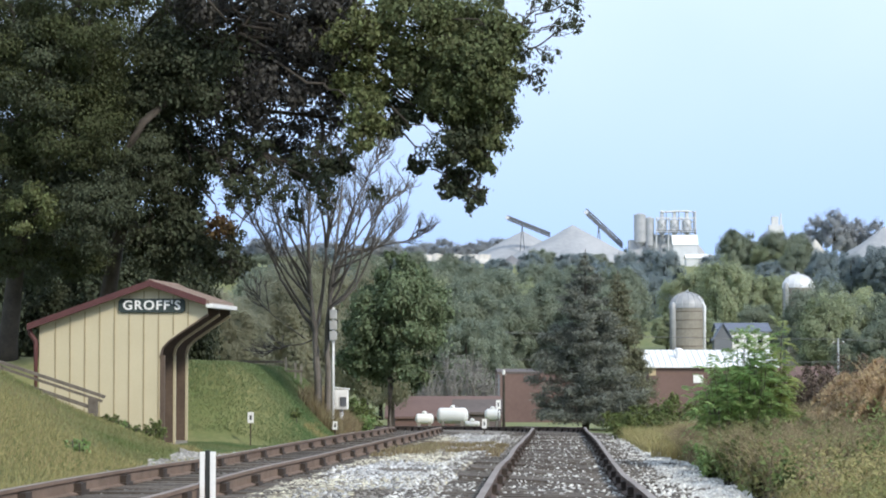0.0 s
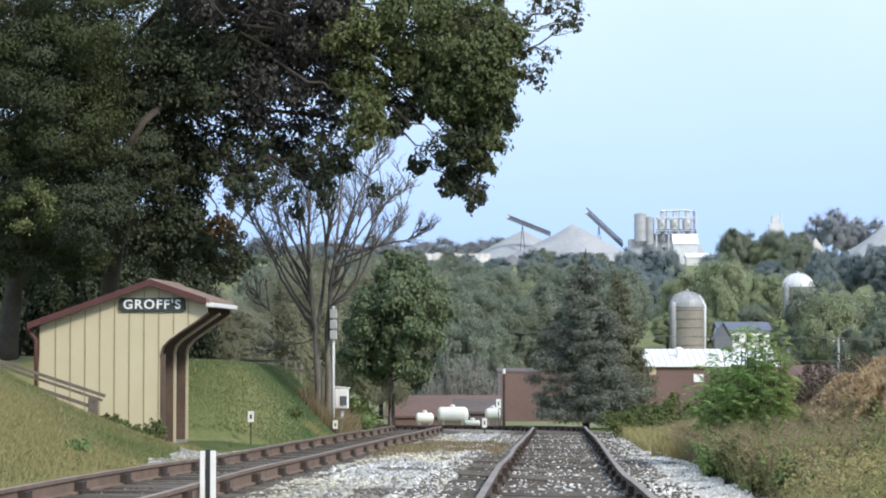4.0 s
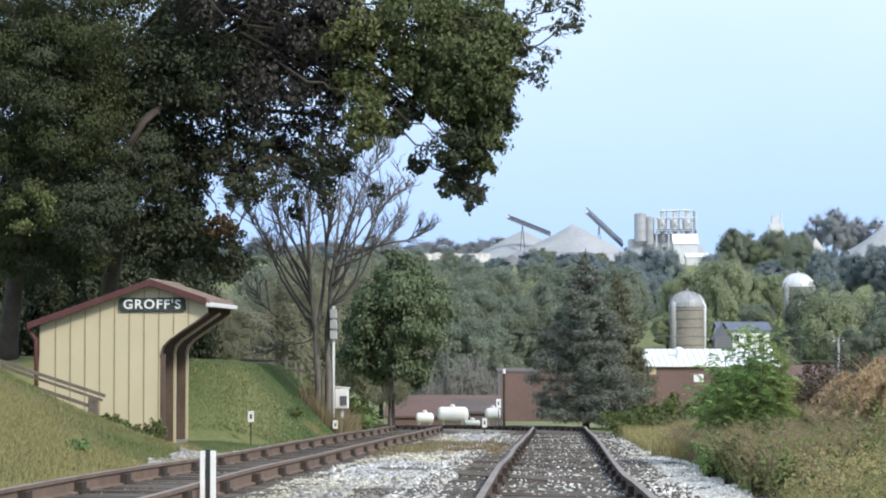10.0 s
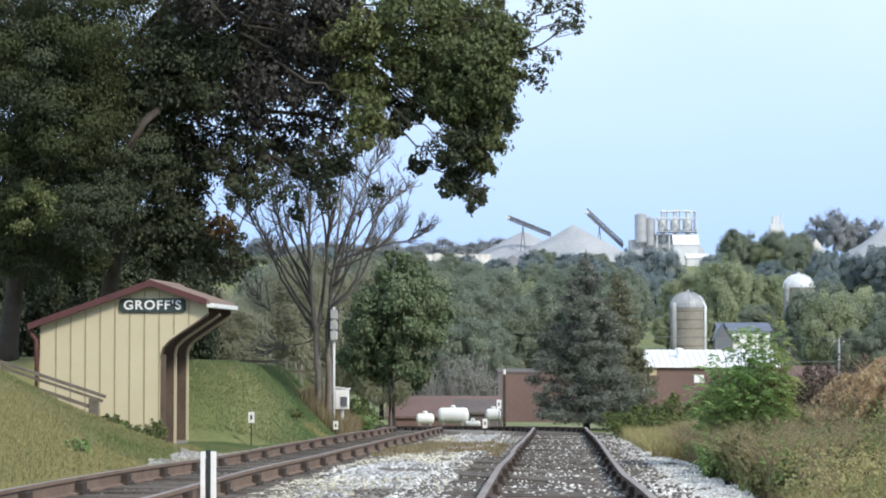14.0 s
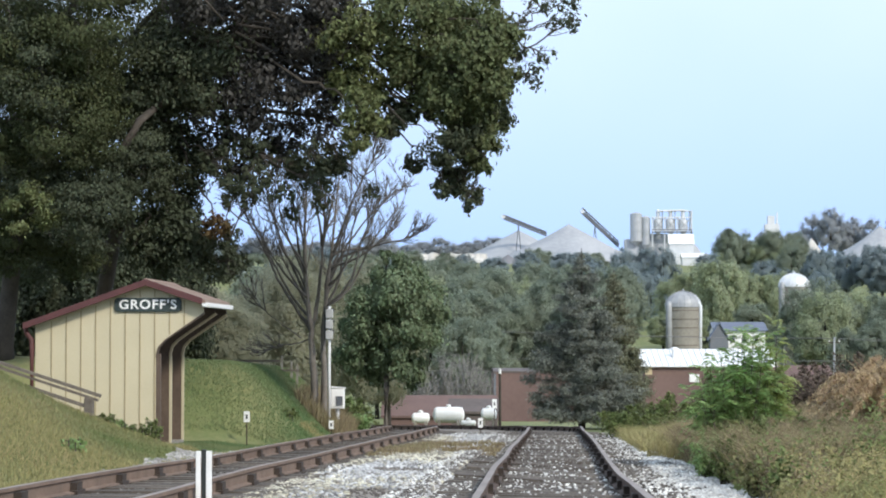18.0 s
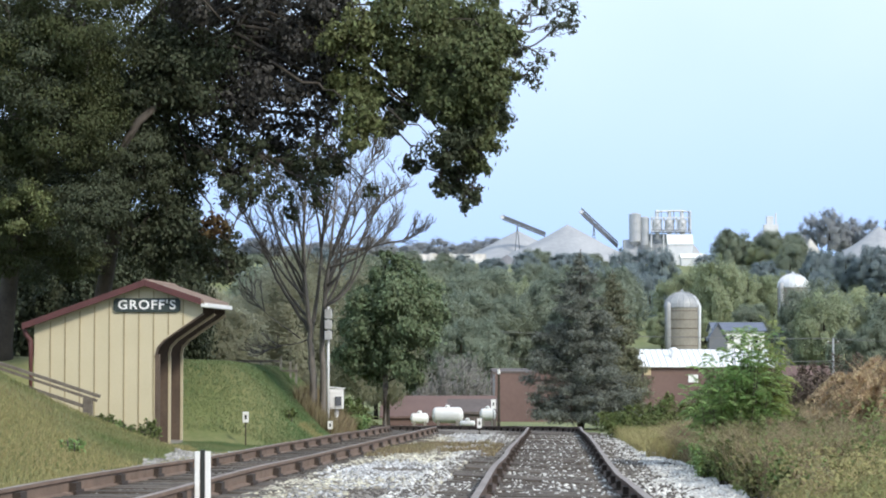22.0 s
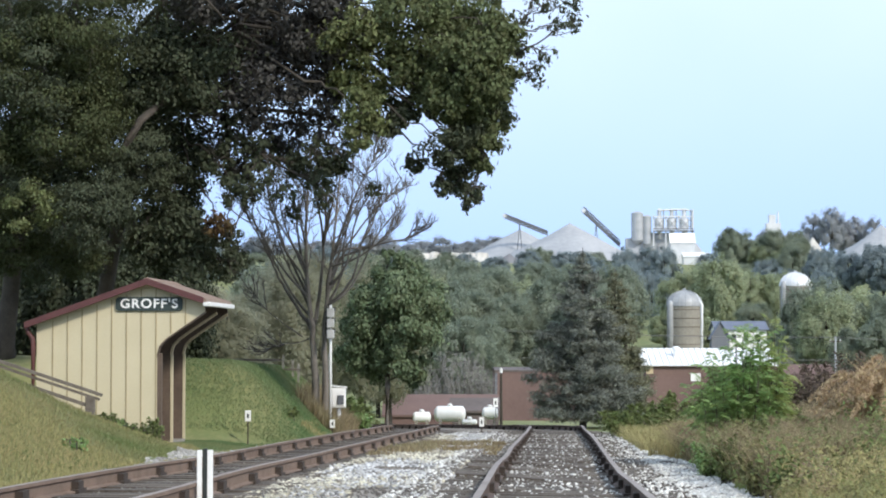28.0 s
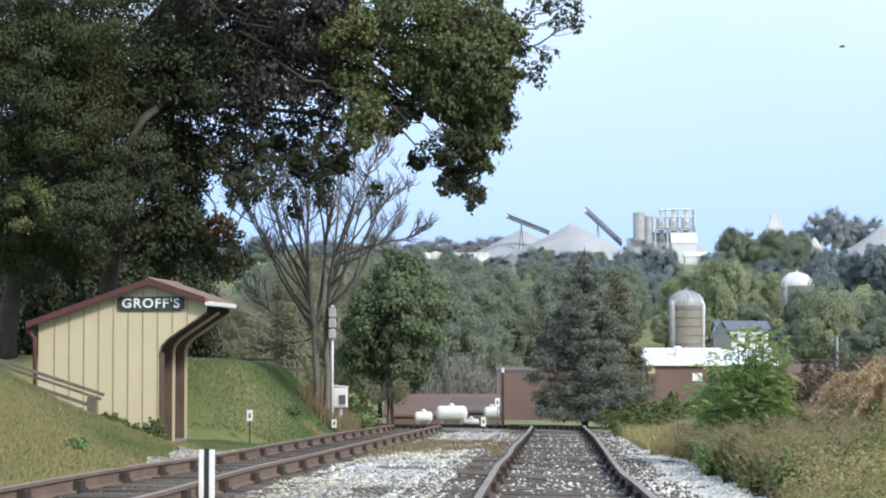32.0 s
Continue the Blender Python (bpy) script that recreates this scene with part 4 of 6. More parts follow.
def bare_tree(x, y, seed):
    """Two stems side by side that fork above head height, long arching limbs and fine twigs."""
    r = np.random.default_rng(seed)
    g = ground_z(x, y)
    tr = thing("bare_tree", x, y, g, "leafless twin-stemmed tree with fine grey branches", "tree")

    def arc(p, q, lift, n=7):
        p, q = Vector(p), Vector(q)
        side = Vector(r.normal(size=3)) * (q - p).length * 0.03
        return [p.lerp(q, i / n) + Vector((0, 0, lift * math.sin(math.pi * i / n))) + side * math.sin(2.2 * math.pi * i / n) for i in range(n + 1)]

    def twigs(sh, pts, rad, count, length, depth):
        for _ in range(count):
            k = r.uniform(0.25, 1.0) * (len(pts) - 1)
            i = min(int(k), len(pts) - 2)
            p = pts[i].lerp(pts[i + 1], k - i)
            along = (pts[i + 1] - pts[i]).normalized()
            d = (along * 1.0 + Vector((r.normal() * 0.55, r.normal() * 0.45, r.normal() * 0.3 + 0.4))).normalized()
            q = p + d * length * r.uniform(0.5, 1.2)
            tw = arc(p, q, -0.06 * length, 4)
            sh.tube(tw, list(np.linspace(rad, rad * 0.35, 5)), 4, caps=False)
            if depth:
                twigs(sh, tw, rad * 0.55, 4, length * 0.55, depth - 1)

    def smooth_path(pts, n=4):
        """A rounded line through the given (x, z) points."""
        q = [Vector((x, 0, z)) for x, z in pts]
        depth = r.uniform(-0.9, 0.9)
        out = []
        for i in range(len(q) - 1):
            p0, p1, p2, p3 = q[max(i - 1, 0)], q[i], q[i + 1], q[min(i + 2, len(q) - 1)]
            for j in range(n):
                w = j / n
                out.append(0.5 * (2 * p1 + (p2 - p0) * w + (2 * p0 - 5 * p1 + 4 * p2 - p3) * w * w + (3 * p1 - p0 - 3 * p2 + p3) * w ** 3))
        out.append(q[-1])
        m = len(out) - 1
        return [p + Vector((r.normal() * 0.012, depth * (k / m) ** 1.5, 0)) for k, p in enumerate(out)]

    def bough(name, path, r0, r1, count, length, swing, label=""):
        sh = Shape()
        pts = smooth_path(path)
        sh.tube(pts, [r0 + (r1 - r0) * (i / (len(pts) - 1)) ** 0.8 for i in range(len(pts))], 9, caps=False)
        twigs(sh, pts[len(pts) // 2:], 0.02, count, length, 2)
        ob = part(name, sh.mesh(name, M_PALEBARK if name == "stem" else M_LIMB, smooth=True), None, tr, label)
        MOVING.append((ob, Vector((0, 0, 0)), swing, r.uniform(0, 6.28)))
        return pts

    stems = [bough("stem", ((-0.12, -0.3), (-0.14, 1.2), (-0.24, 2.45), (-0.33, 3.6), (-0.38, 5.2), (-0.25, 7.4)), 0.13, 0.014, 12, 0.9, 0.1),
             bough("stem", ((0.13, -0.3), (0.11, 1.2), (0.10, 2.45), (0.22, 3.6), (0.36, 4.8), (0.62, 7.5)), 0.115, 0.014, 12, 0.9, 0.1),
             bough("stem", ((-0.22, 2.3), (-0.05, 3.3), (0.05, 4.4), (0.14, 5.6), (0.2, 7.6)), 0.07, 0.012, 12, 0.9, 0.12)]
    bough("limb", ((-0.24, 2.4), (-0.62, 2.95), (-1.05, 3.65), (-1.35, 4.3), (-1.8, 5.2), (-2.25, 6.0)), 0.06, 0.01, 12, 0.9, 0.2, "long limb arching low to one side")
    bough("limb", ((-0.3, 3.2), (-0.75, 4.1), (-1.2, 5.3), (-1.35, 6.6)), 0.05, 0.01, 12, 0.9, 0.2)
    bough("limb", ((0.2, 3.5), (0.45, 4.25), (0.9, 4.5), (1.8, 4.76), (2.4, 4.88), (2.8, 5.2)), 0.05, 0.009, 10, 0.6, 0.2, "long limb spreading level over the track")
    bough("limb", ((0.24, 3.7), (0.75, 4.75), (1.4, 5.6), (2.1, 6.3)), 0.045, 0.009, 11, 0.65, 0.2)
    bough("limb", ((0.32, 4.4), (0.75, 5.6), (1.2, 6.6), (1.55, 7.3)), 0.045, 0.009, 14, 0.8, 0.2)
    bough("limb", ((-0.22, 2.2), (-0.6, 2.05), (-1.0, 2.0), (-1.45, 1.85)), 0.022, 0.007, 8, 0.6, 0.25, "thin low branch")
    bough("limb", ((-0.5, 2.2), (-1.0, 2.55), (-1.5, 2.95), (-1.9, 3.5)), 0.02, 0.006, 8, 0.6, 0.25, "thin low branch")
    for i in range(22):
        a = radians(-62 + 124 * (i + r.uniform(0.2, 0.8)) / 22)
        k = r.uniform(0.72, 1.03)
        st = stems[0 if a < -0.25 else 1 if a > 0.25 else 2]
        p = st[int(len(st) * r.uniform(0.45, 0.72))]
        ex, ez = 0.2 + 2.95 * math.sin(a) * k, 3.9 + 3.4 * math.cos(a) * k
        sh = Shape()
        pts = arc(p, (ex, r.uniform(-1.2, 1.2), ez), -0.12 * abs(ex))
        sh.tube(pts, list(np.linspace(0.04, 0.011, 8)), 6, caps=False)
        twigs(sh, pts[2:], 0.016, 8, 0.62, 2)
        ob = part("limb", sh.mesh("limb", M_LIMB, smooth=True), None, tr)
        MOVING.append((ob, Vector((0, 0, 0)), 0.2, r.uniform(0, 6.28)))
    return tr


bare_tree(-3.22, 61.5, 3)


def round_tree(x, y, top, wide, label, material, seed, lobes=20, leaf=0.095, name="tree", dens=4200, foot=1.5):
    """A young tree: a slim trunk and a crown of boughs that narrows upwards."""
    r = np.random.default_rng(seed)
    g = ground_z(x, y)
    tr = thing(name, x, y, g, label, "tree")
    H = top - g
    part("trunk", Shape().tube([(0, 0, -0.2), (0.03, 0, foot), (-0.02, 0, H * 0.55), (0, 0, H * 0.9)], [0.13, 0.10, 0.06, 0.015], 9), M_PALEBARK, tr, smooth=True)
    for i in range(lobes):
        t = (i + 0.5) / lobes
        z = foot + 0.5 + (H - foot - 0.9) * t
        rad = wide * 0.5 * (0.30 + 0.70 * math.sin(math.pi * min(1, 0.16 + 0.74 * t))) * (1 - 0.45 * max(0, t - 0.6) / 0.4)
        an = i * 2.4
        c = Vector((math.cos(an) * rad * 0.55 + 0.10 * (z - foot), math.sin(an) * rad * 0.55, z))
        root = Vector((0, 0, z - 0.4))
        ob = part("bough", Shape().tube([Vector((0, 0, 0)), (c - root) * 0.5, c - root], [0.035, 0.025, 0.012], 5), M_DARKBARK, tr)
        ob.matrix_basis = Matrix.Translation(root)
        lr = rad * 0.56
        pts, mids = lobe_points(int(dens * lr * lr), lr, r, clumps=6)
        off = np.array(c - root)
        part("foliage", leaf_mesh("foliage", pts + off, leaf, material, r, droop=0.8, wide=0.5, mid=mids + off, turn_out=1.1), None, ob)
        MOVING.append((ob, root, 4.5, r.uniform(0, 6.28)))
    return tr


round_tree(-1.85, 80.0, 4.35, 4.3, "leafy green tree with a rounded crown stirred by wind", M_LEAFG, 21, leaf=0.15, lobes=26, dens=2100, foot=1.7)


def spruce(x, y, top, wide, label, seed, material=M_SPRUCE):
    r = np.random.default_rng(seed)
    g = ground_z(x, y)
    tr = thing("conifer", x, y, g, label, "tree")
    H = top - g
    part("trunk", Shape().tube([(0, 0, -0.2), (0, 0, H * 0.5), (0, 0, H)], [0.2, 0.12, 0.02], 9), M_DARKBARK, tr, smooth=True)
    k = 0
    for tier in range(24):
        t = tier / 23
        z = 0.5 + (H - 0.9) * t
        reach = wide * 0.5 * (1 - t) ** (0.66 if t < 0.6 else 0.8) * r.uniform(0.85, 1.12) + 0.12
        for j in range(8 if t < 0.5 else 6 if t < 0.8 else 4):
            an = k * 2.39996 + r.uniform(-0.4, 0.4)
            k += 1
            L = reach * r.uniform(0.62, 1.08)
            d = Vector((math.cos(an), math.sin(an), 0))
            rise = r.uniform(-0.12, 0.25) + 0.25 * t
            sh = Shape().tube([Vector((0, 0, 0)), d * L * 0.5 + Vector((0, 0, rise * L * 0.6)), d * L + Vector((0, 0, rise * L * 0.8))], [0.03, 0.02, 0.008], 4, caps=False)
            n = int(225 * L)
            if r.uniform() < 0.14:
                continue
            c = r.integers(0, 6, n)          # tufts along the branch
            s = (0.2 + 0.8 * r.uniform(0, 1, 6) ** 0.7)[c]
            side = (r.normal(0, 0.20, 6) * L)[c] * (1.2 - s)
            o = r.normal(size=(n, 3)) * np.array([0.22, 0.22, 0.15]) * (0.42 + 0.2 * L)
            pts = np.stack([d.x * s * L - d.y * side, d.y * s * L + d.x * side, rise * L * (1.1 * s - 0.3 * s * s) - 0.06 * np.abs(side)], axis=1)
            ob = part("branch", sh, M_DARKBARK, tr)
            ob.matrix_basis = Matrix.Translation((0, 0, z + r.uniform(-0.12, 0.12)))
            part("needles", leaf_mesh("needles", pts + o, 0.2, material, r, droop=0.2, wide=0.26, mid=pts - np.array([d.x, d.y, 0.6]) * 0.15, turn_out=0.6), None, ob)
    return tr


spruce(7.75, 122.0, 6.0, 6.7, "broad grey-green conifer before the barn, needles lightened for haze", 31)
spruce(9.8, 126.0, 5.0, 5.2, "feathery yellowish conifer beside the broad one", 32, M_SPRUCEY)


# ---- woods: shared crowns, one thing a tree ----
def crown_mesh(seed, material, lobes=120, leaf=0.21, n=250, face=1.1):
    """A unit crown 10 m wide and 10 m high, of many leafy clumps."""
    r = np.random.default_rng(seed)
    pts = []
    for i in range(lobes):
        d = r.normal(size=3)
        d /= np.linalg.norm(d)
        k = r.uniform(0.35, 1) ** 0.5
        c = np.array([d[0] * 3.6 * k, d[1] * 3.6 * k, 5.2 + d[2] * 3.7 * k])
        rad = r.uniform(0.4, 1.15)
        o = r.normal(size=(n, 3))
        o /= np.linalg.norm(o, axis=1)[:, None]
        o[:, 2] = o[:, 2] * 0.8 + 0.1
        pts.append(c + o * rad * r.uniform(0.3, 1.2, (n, 1)))
    return leaf_mesh("crown", np.concatenate(pts), leaf, material, r, droop=0.15, wide=0.7, mid=(0, 0, 3.0), turn_out=face)


CROWNS = {}
# All leaf colours but g hold painted haze; c, d, n turn outwards.
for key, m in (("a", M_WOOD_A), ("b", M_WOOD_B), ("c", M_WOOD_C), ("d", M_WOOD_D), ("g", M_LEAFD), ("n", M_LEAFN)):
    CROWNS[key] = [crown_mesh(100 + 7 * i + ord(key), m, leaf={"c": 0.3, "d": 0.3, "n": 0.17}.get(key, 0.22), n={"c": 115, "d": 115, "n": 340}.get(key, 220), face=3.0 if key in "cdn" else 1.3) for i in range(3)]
TRUNK = Shape().tube([(0, 0, -0.6), (0.1, 0, 3), (0, 0.1, 8)], [0.34, 0.26, 0.06], 8).mesh("trunk", M_DARKBARK, smooth=True)
LABELS = {"a": "leafy tree in the valley wood, its green greyed with painted haze", "b": "yellowing leafy tree in the valley, paled with painted haze", "c": "tree on the far slope, blue haze painted into its leaves", "d": "tree on the far ridge, leaves paled grey with painted haze", "g": "dark tree at the edge of the wood", "n": "leafy tree beyond the bank, its olive-green paled with painted haze"}


def wood(kind, n, x0, x1, y0, y1, top0, top1, wide, seed, group):
    r = np.random.default_rng(seed)
    for i in range(n):
        x = x0 + (x1 - x0) * (i + r.uniform(0.1, 0.9)) / n
        y = r.uniform(y0, y1)
        g = ground_z(x, y)
        h = max(4.0, r.uniform(top0, top1) - g)
        k = kind[r.integers(0, len(kind))]
        t = thing("tree", x, y, g, LABELS[k], "tree", group, turn=r.uniform(0, 360))
        w = max(min(wide * r.uniform(0.8, 1.25), 1.15 * h), 0.66 * h)
        t.scale = (w / 10, w / 10, h / 10)
        part("trunk", TRUNK, None, t)
        part("crown", CROWNS[k][r.integers(0, 3)], None, t)


wood("g", 12, -19, -10, 72, 92, 4.0, 8.0, 4.5, 1, "trees behind the shelter")
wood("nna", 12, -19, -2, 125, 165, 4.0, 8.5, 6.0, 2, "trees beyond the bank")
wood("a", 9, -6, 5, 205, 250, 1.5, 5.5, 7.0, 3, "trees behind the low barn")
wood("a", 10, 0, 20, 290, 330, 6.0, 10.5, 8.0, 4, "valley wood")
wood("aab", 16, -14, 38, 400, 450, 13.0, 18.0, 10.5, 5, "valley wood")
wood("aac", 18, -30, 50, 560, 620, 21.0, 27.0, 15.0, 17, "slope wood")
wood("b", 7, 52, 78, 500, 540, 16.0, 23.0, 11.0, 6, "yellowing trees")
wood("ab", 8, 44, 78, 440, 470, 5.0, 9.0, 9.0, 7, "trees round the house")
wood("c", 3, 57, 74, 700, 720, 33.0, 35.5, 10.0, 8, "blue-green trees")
wood("ab", 9, 48.6, 67, 285, 315, 7.0, 11.5, 7.0, 9, "trees beside the second silo")
wood("ab", 8, 48.6, 69, 262, 280, 2.0, 7.5, 6.0, 18, "trees beside the second silo")
wood("aab", 8, 104, 134, 830, 860, 38.0, 47.0, 17.0, 10, "ridge trees")
wood("ad", 5, 130, 148, 900, 930, 46.0, 51.0, 12.0, 20, "ridge trees")
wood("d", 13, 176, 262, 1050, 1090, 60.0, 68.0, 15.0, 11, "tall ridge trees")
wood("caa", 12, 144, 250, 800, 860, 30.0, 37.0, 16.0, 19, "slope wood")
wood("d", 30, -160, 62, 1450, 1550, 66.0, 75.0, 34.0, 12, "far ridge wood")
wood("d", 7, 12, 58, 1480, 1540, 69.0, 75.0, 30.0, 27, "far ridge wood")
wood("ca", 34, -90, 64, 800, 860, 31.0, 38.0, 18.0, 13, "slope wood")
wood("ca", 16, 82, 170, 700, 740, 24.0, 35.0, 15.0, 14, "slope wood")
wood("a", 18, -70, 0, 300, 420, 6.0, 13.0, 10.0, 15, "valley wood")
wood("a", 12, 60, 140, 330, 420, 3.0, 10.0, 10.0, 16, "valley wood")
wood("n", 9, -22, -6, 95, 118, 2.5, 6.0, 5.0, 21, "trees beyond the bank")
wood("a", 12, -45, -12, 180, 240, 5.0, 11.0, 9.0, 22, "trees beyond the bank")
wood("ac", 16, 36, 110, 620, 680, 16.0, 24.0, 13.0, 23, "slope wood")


def bare_bush(x, y, top, wide, seed):
    """A clump of thin leafless stems."""
    r = np.random.default_rng(seed)
    g = ground_z(x, y)
    t = thing("bare_bush", x, y, g, "grey leafless brush behind the tanks", "bush", "bare brush")
    H = top - g
    for i in range(16):
        an = i * 2.4
        tip = Vector((math.cos(an) * wide * 0.5 * math.sqrt(i / 16), math.sin(an) * wide * 0.4, H * r.uniform(0.6, 1.0)))
        sh = Shape().tube(crooked((0.2 * math.cos(an), 0.2 * math.sin(an), -0.2), tip, r, 5), list(np.linspace(0.07, 0.02, 6)), 5, caps=False)
        for _ in range(9):
            p = tip * r.uniform(0.35, 1.0)
            q = p + Vector((r.normal() * 0.55, r.normal() * 0.4, abs(r.normal()) * 0.6))
            sh.tube(crooked(p, q, r, 3), [0.03, 0.025, 0.02, 0.012], 4, caps=False)
        part("stem", sh, M_TWIG, t)


for i, (x, z, w) in enumerate(((-1.0, -0.7, 2.4), (0.6, 0.3, 2.8), (2.2, 0.1, 2.6), (3.4, -0.9, 1.8))):
    bare_bush(x * 1.05, 178.0 + i, z, w, 300 + i)
wood("ab", 10, 60, 130, 430, 480, 7.0, 13.0, 10.0, 24, "valley wood")
wood("ab", 3, 50.5, 57, 300, 306, 7.5, 9.5, 7.0, 25, "trees beside the second silo")
wood("a", 1, 48.5, 48.7, 298, 302, 10.4, 10.8, 5.0, 26, "trees beside the second silo")


# ---- farm in the valley ----
def gable_house(name, label, category, x0, x1, y0, y1, ground, eave, ridge, wall_m, roof_m, over=0.4):
    """A building with its ridge along x."""
    t = thing(name, (x0 + x1) / 2, (y0 + y1) / 2, ground, label, category)
    a, b, w, e, rg = (x1 - x0) / 2, (y1 - y0) / 2, 0.25, eave - ground, ridge - ground
    part("front_wall", Shape().box(-a, a, -b, -b + w, -0.5, e), wall_m, t)
    part("back_wall", Shape().box(-a, a, b - w, b, -0.5, e), wall_m, t)
    for s in (-1, 1):
        gb = Shape()
        gb.add([(s * a, -b + w, -0.5), (s * a, b - w, -0.5), (s * a, b - w, e), (s * a, 0, rg - 0.15), (s * a, -b + w, e), (s * (a - w), -b + w, -0.5), (s * (a - w), b - w, -0.5), (s * (a - w), b - w, e), (s * (a - w), 0, rg - 0.15), (s * (a - w), -b + w, e)],
               [(0, 1, 2, 3, 4), (9, 8, 7, 6, 5), (0, 1, 6, 5), (1, 2, 7, 6), (2, 3, 8, 7), (3, 4, 9, 8), (4, 0, 5, 9)])
        part("gable_wall", gb, wall_m, t)
        k = (rg - e) / b
        y_e, z_e = s * (b + over), e - over * k
        rf = Shape().add([(-a - over, y_e, z_e), (a + over, y_e, z_e), (a + over, 0, rg), (-a - over, 0, rg), (-a - over, y_e, z_e + 0.15), (a + over, y_e, z_e + 0.15), (a + over, 0, rg + 0.15), (-a - over, 0, rg + 0.15)],
                         [(3, 2, 1, 0), (4, 5, 6, 7), (0, 1, 5, 4), (1, 2, 6, 5), (2, 3, 7, 6), (3, 0, 4, 7)])
        part("roof_slope", rf, roof_m, t)
    return t


barn = gable_house("barn", "long red-brown barn with a bright white metal roof", "barn", 21.0, 34.0, 230, 242, -7.0, -1.35, 0.2, M_BARN, M_METALROOF)
for i in range(22):
    px = -6.6 + i * 0.63
    part("roof_rib", Shape().bar((px, -6.40, 5.545 + 0.15), (px, -0.1, 7.175 + 0.15), 0.07, 0.07), M_MIDSTEEL, barn)
v = part("roof_vent", Shape().lathe(-3.15, -3.2, [(0.3, 6.2), (0.3, 7.15), (0.42, 7.15), (0.4, 7.45), (0.12, 7.55)], 12), M_METALROOF, barn, "white round roof vent", smooth=False)
part("barn_door", Shape().box(0.5, 3.5, -6.06, -6.005, -0.3, 3.6), M_BARNDARK, barn, "dark sliding door")
part("barn_window", Shape().box(-1.95, -0.95, -6.06, -6.005, 4.0, 4.8), M_WHITE, barn, "small white framed opening")
lean = gable_house("shed", "low red-brown farm shed beside the barn", "shed", 34.5, 40.5, 232, 241, -7.0, -3.2, -1.5, M_BARN, M_BARN)
# Added tan block on the front wall in place of the pale gable end.
part("gable_end_block", Shape().box(-6.45, -5.75, -6.08, -6.01, 4.75, 5.5), M_TAN, barn, "small tan block standing for the barn's pale end")
tall = gable_house("barn", "tall plain barn with a rusty brown front", "barn", 4.7, 12.5, 190, 200, ground_z(8, 190), -1.55, -1.35, M_BARN, M_BARNDARK, over=0.05)
part("corner_board", Shape().box(-3.92, -3.72, -5.03, -5.0, -0.3, 4.0), M_GREYWALL, tall, "grey corner board")
gable_house("barn", "long low brown barn behind the tanks", "barn", -3.9, 4.15, 162, 170, ground_z(0, 165), -4.35, -3.05, M_BARN, M_BARN, over=0.2)
gable_house("shed", "dark open shed behind the white tanks", "shed", 0.9, 4.0, 152, 156, ground_z(3, 154), -3.75, -3.0, M_BARNDARK, M_BARNDARK, over=0.2)


def silo(x, y, r, base_z, spring, crown, label, wall_m, dome_m):
    s = thing("silo", x, y, base_z, label, "silo")
    h, c = spring - base_z, crown - spring
    st = part("stave_wall", Shape().lathe(0, 0, [(r, -0.5), (r, h)], 32), wall_m, s, smooth=False)
    z = 0.6
    while z < h:
        part("hoop", Shape().lathe(0, 0, [(r + 0.005, z), (r + 0.045, z + 0.02), (r + 0.045, z + 0.10), (r + 0.005, z + 0.12)], 32), M_HOOP, st)
        z += 1.15
    dm = part("dome", Shape().lathe(0, 0, [(r + 0.08, h), (r + 0.08, h + 0.15)] + [(r * math.cos(q * math.pi / 2 / 7) + 0.04, h + 0.15 + (c - 0.2) * math.sin(q * math.pi / 2 / 7)) for q in range(8)], 32), dome_m, s)
    for j in range(16):
        an = j * math.tau / 16
        sh = Shape().tube([(r * math.cos(q * math.pi / 12.5) * math.cos(an) * 1.015, r * math.cos(q * math.pi / 12.5) * math.sin(an) * 1.015, h + 0.18 + (c - 0.2) * math.sin(q * math.pi / 12.5)) for q in range(7)], [0.05] * 7, 4)
        part("dome_rib", sh, dome_m, dm)
    part("finial", Shape().lathe(0, 0, [(0.22, h + c - 0.12), (0.22, h + c + 0.12), (0.05, h + c + 0.3)], 10), dome_m, dm)
    part("chute", Shape().lathe(-r * 0.86, -r * 0.62, [(0.42, 0), (0.42, h - 0.2), (0.36, h + 0.5), (0.1, h + 0.8)], 14), M_DOME, s, "pale chute up the side", smooth=True)
    part("fill_pipe", Shape().tube([(r * 0.90, -r * 0.52, 0), (r * 0.90, -r * 0.52, h + 0.2), (r * 0.6, -r * 0.3, h + c * 0.7)], [0.26, 0.26, 0.2], 8), M_PALESTEEL, s, "pale filling pipe", smooth=True)
    return s


silo(32.55, 300.0, 2.35, ground_z(32.5, 300), 5.75, 7.9, "concrete stave silo with a galvanised dome", M_STAVE, M_DOME)
silo(52.8, 335.0, 2.3, ground_z(52, 335), 9.3, 11.4, "silo with a pale metal dome among trees", M_STAVE, M_PALESTEEL)

house = gable_house("house", "white farmhouse with a slate-blue roof", "house", 46.6, 55.0, 380, 388, ground_z(50, 384), 3.2, 4.5, M_WHITE, M_BLUEROOF)
hg = ground_z(50, 384)
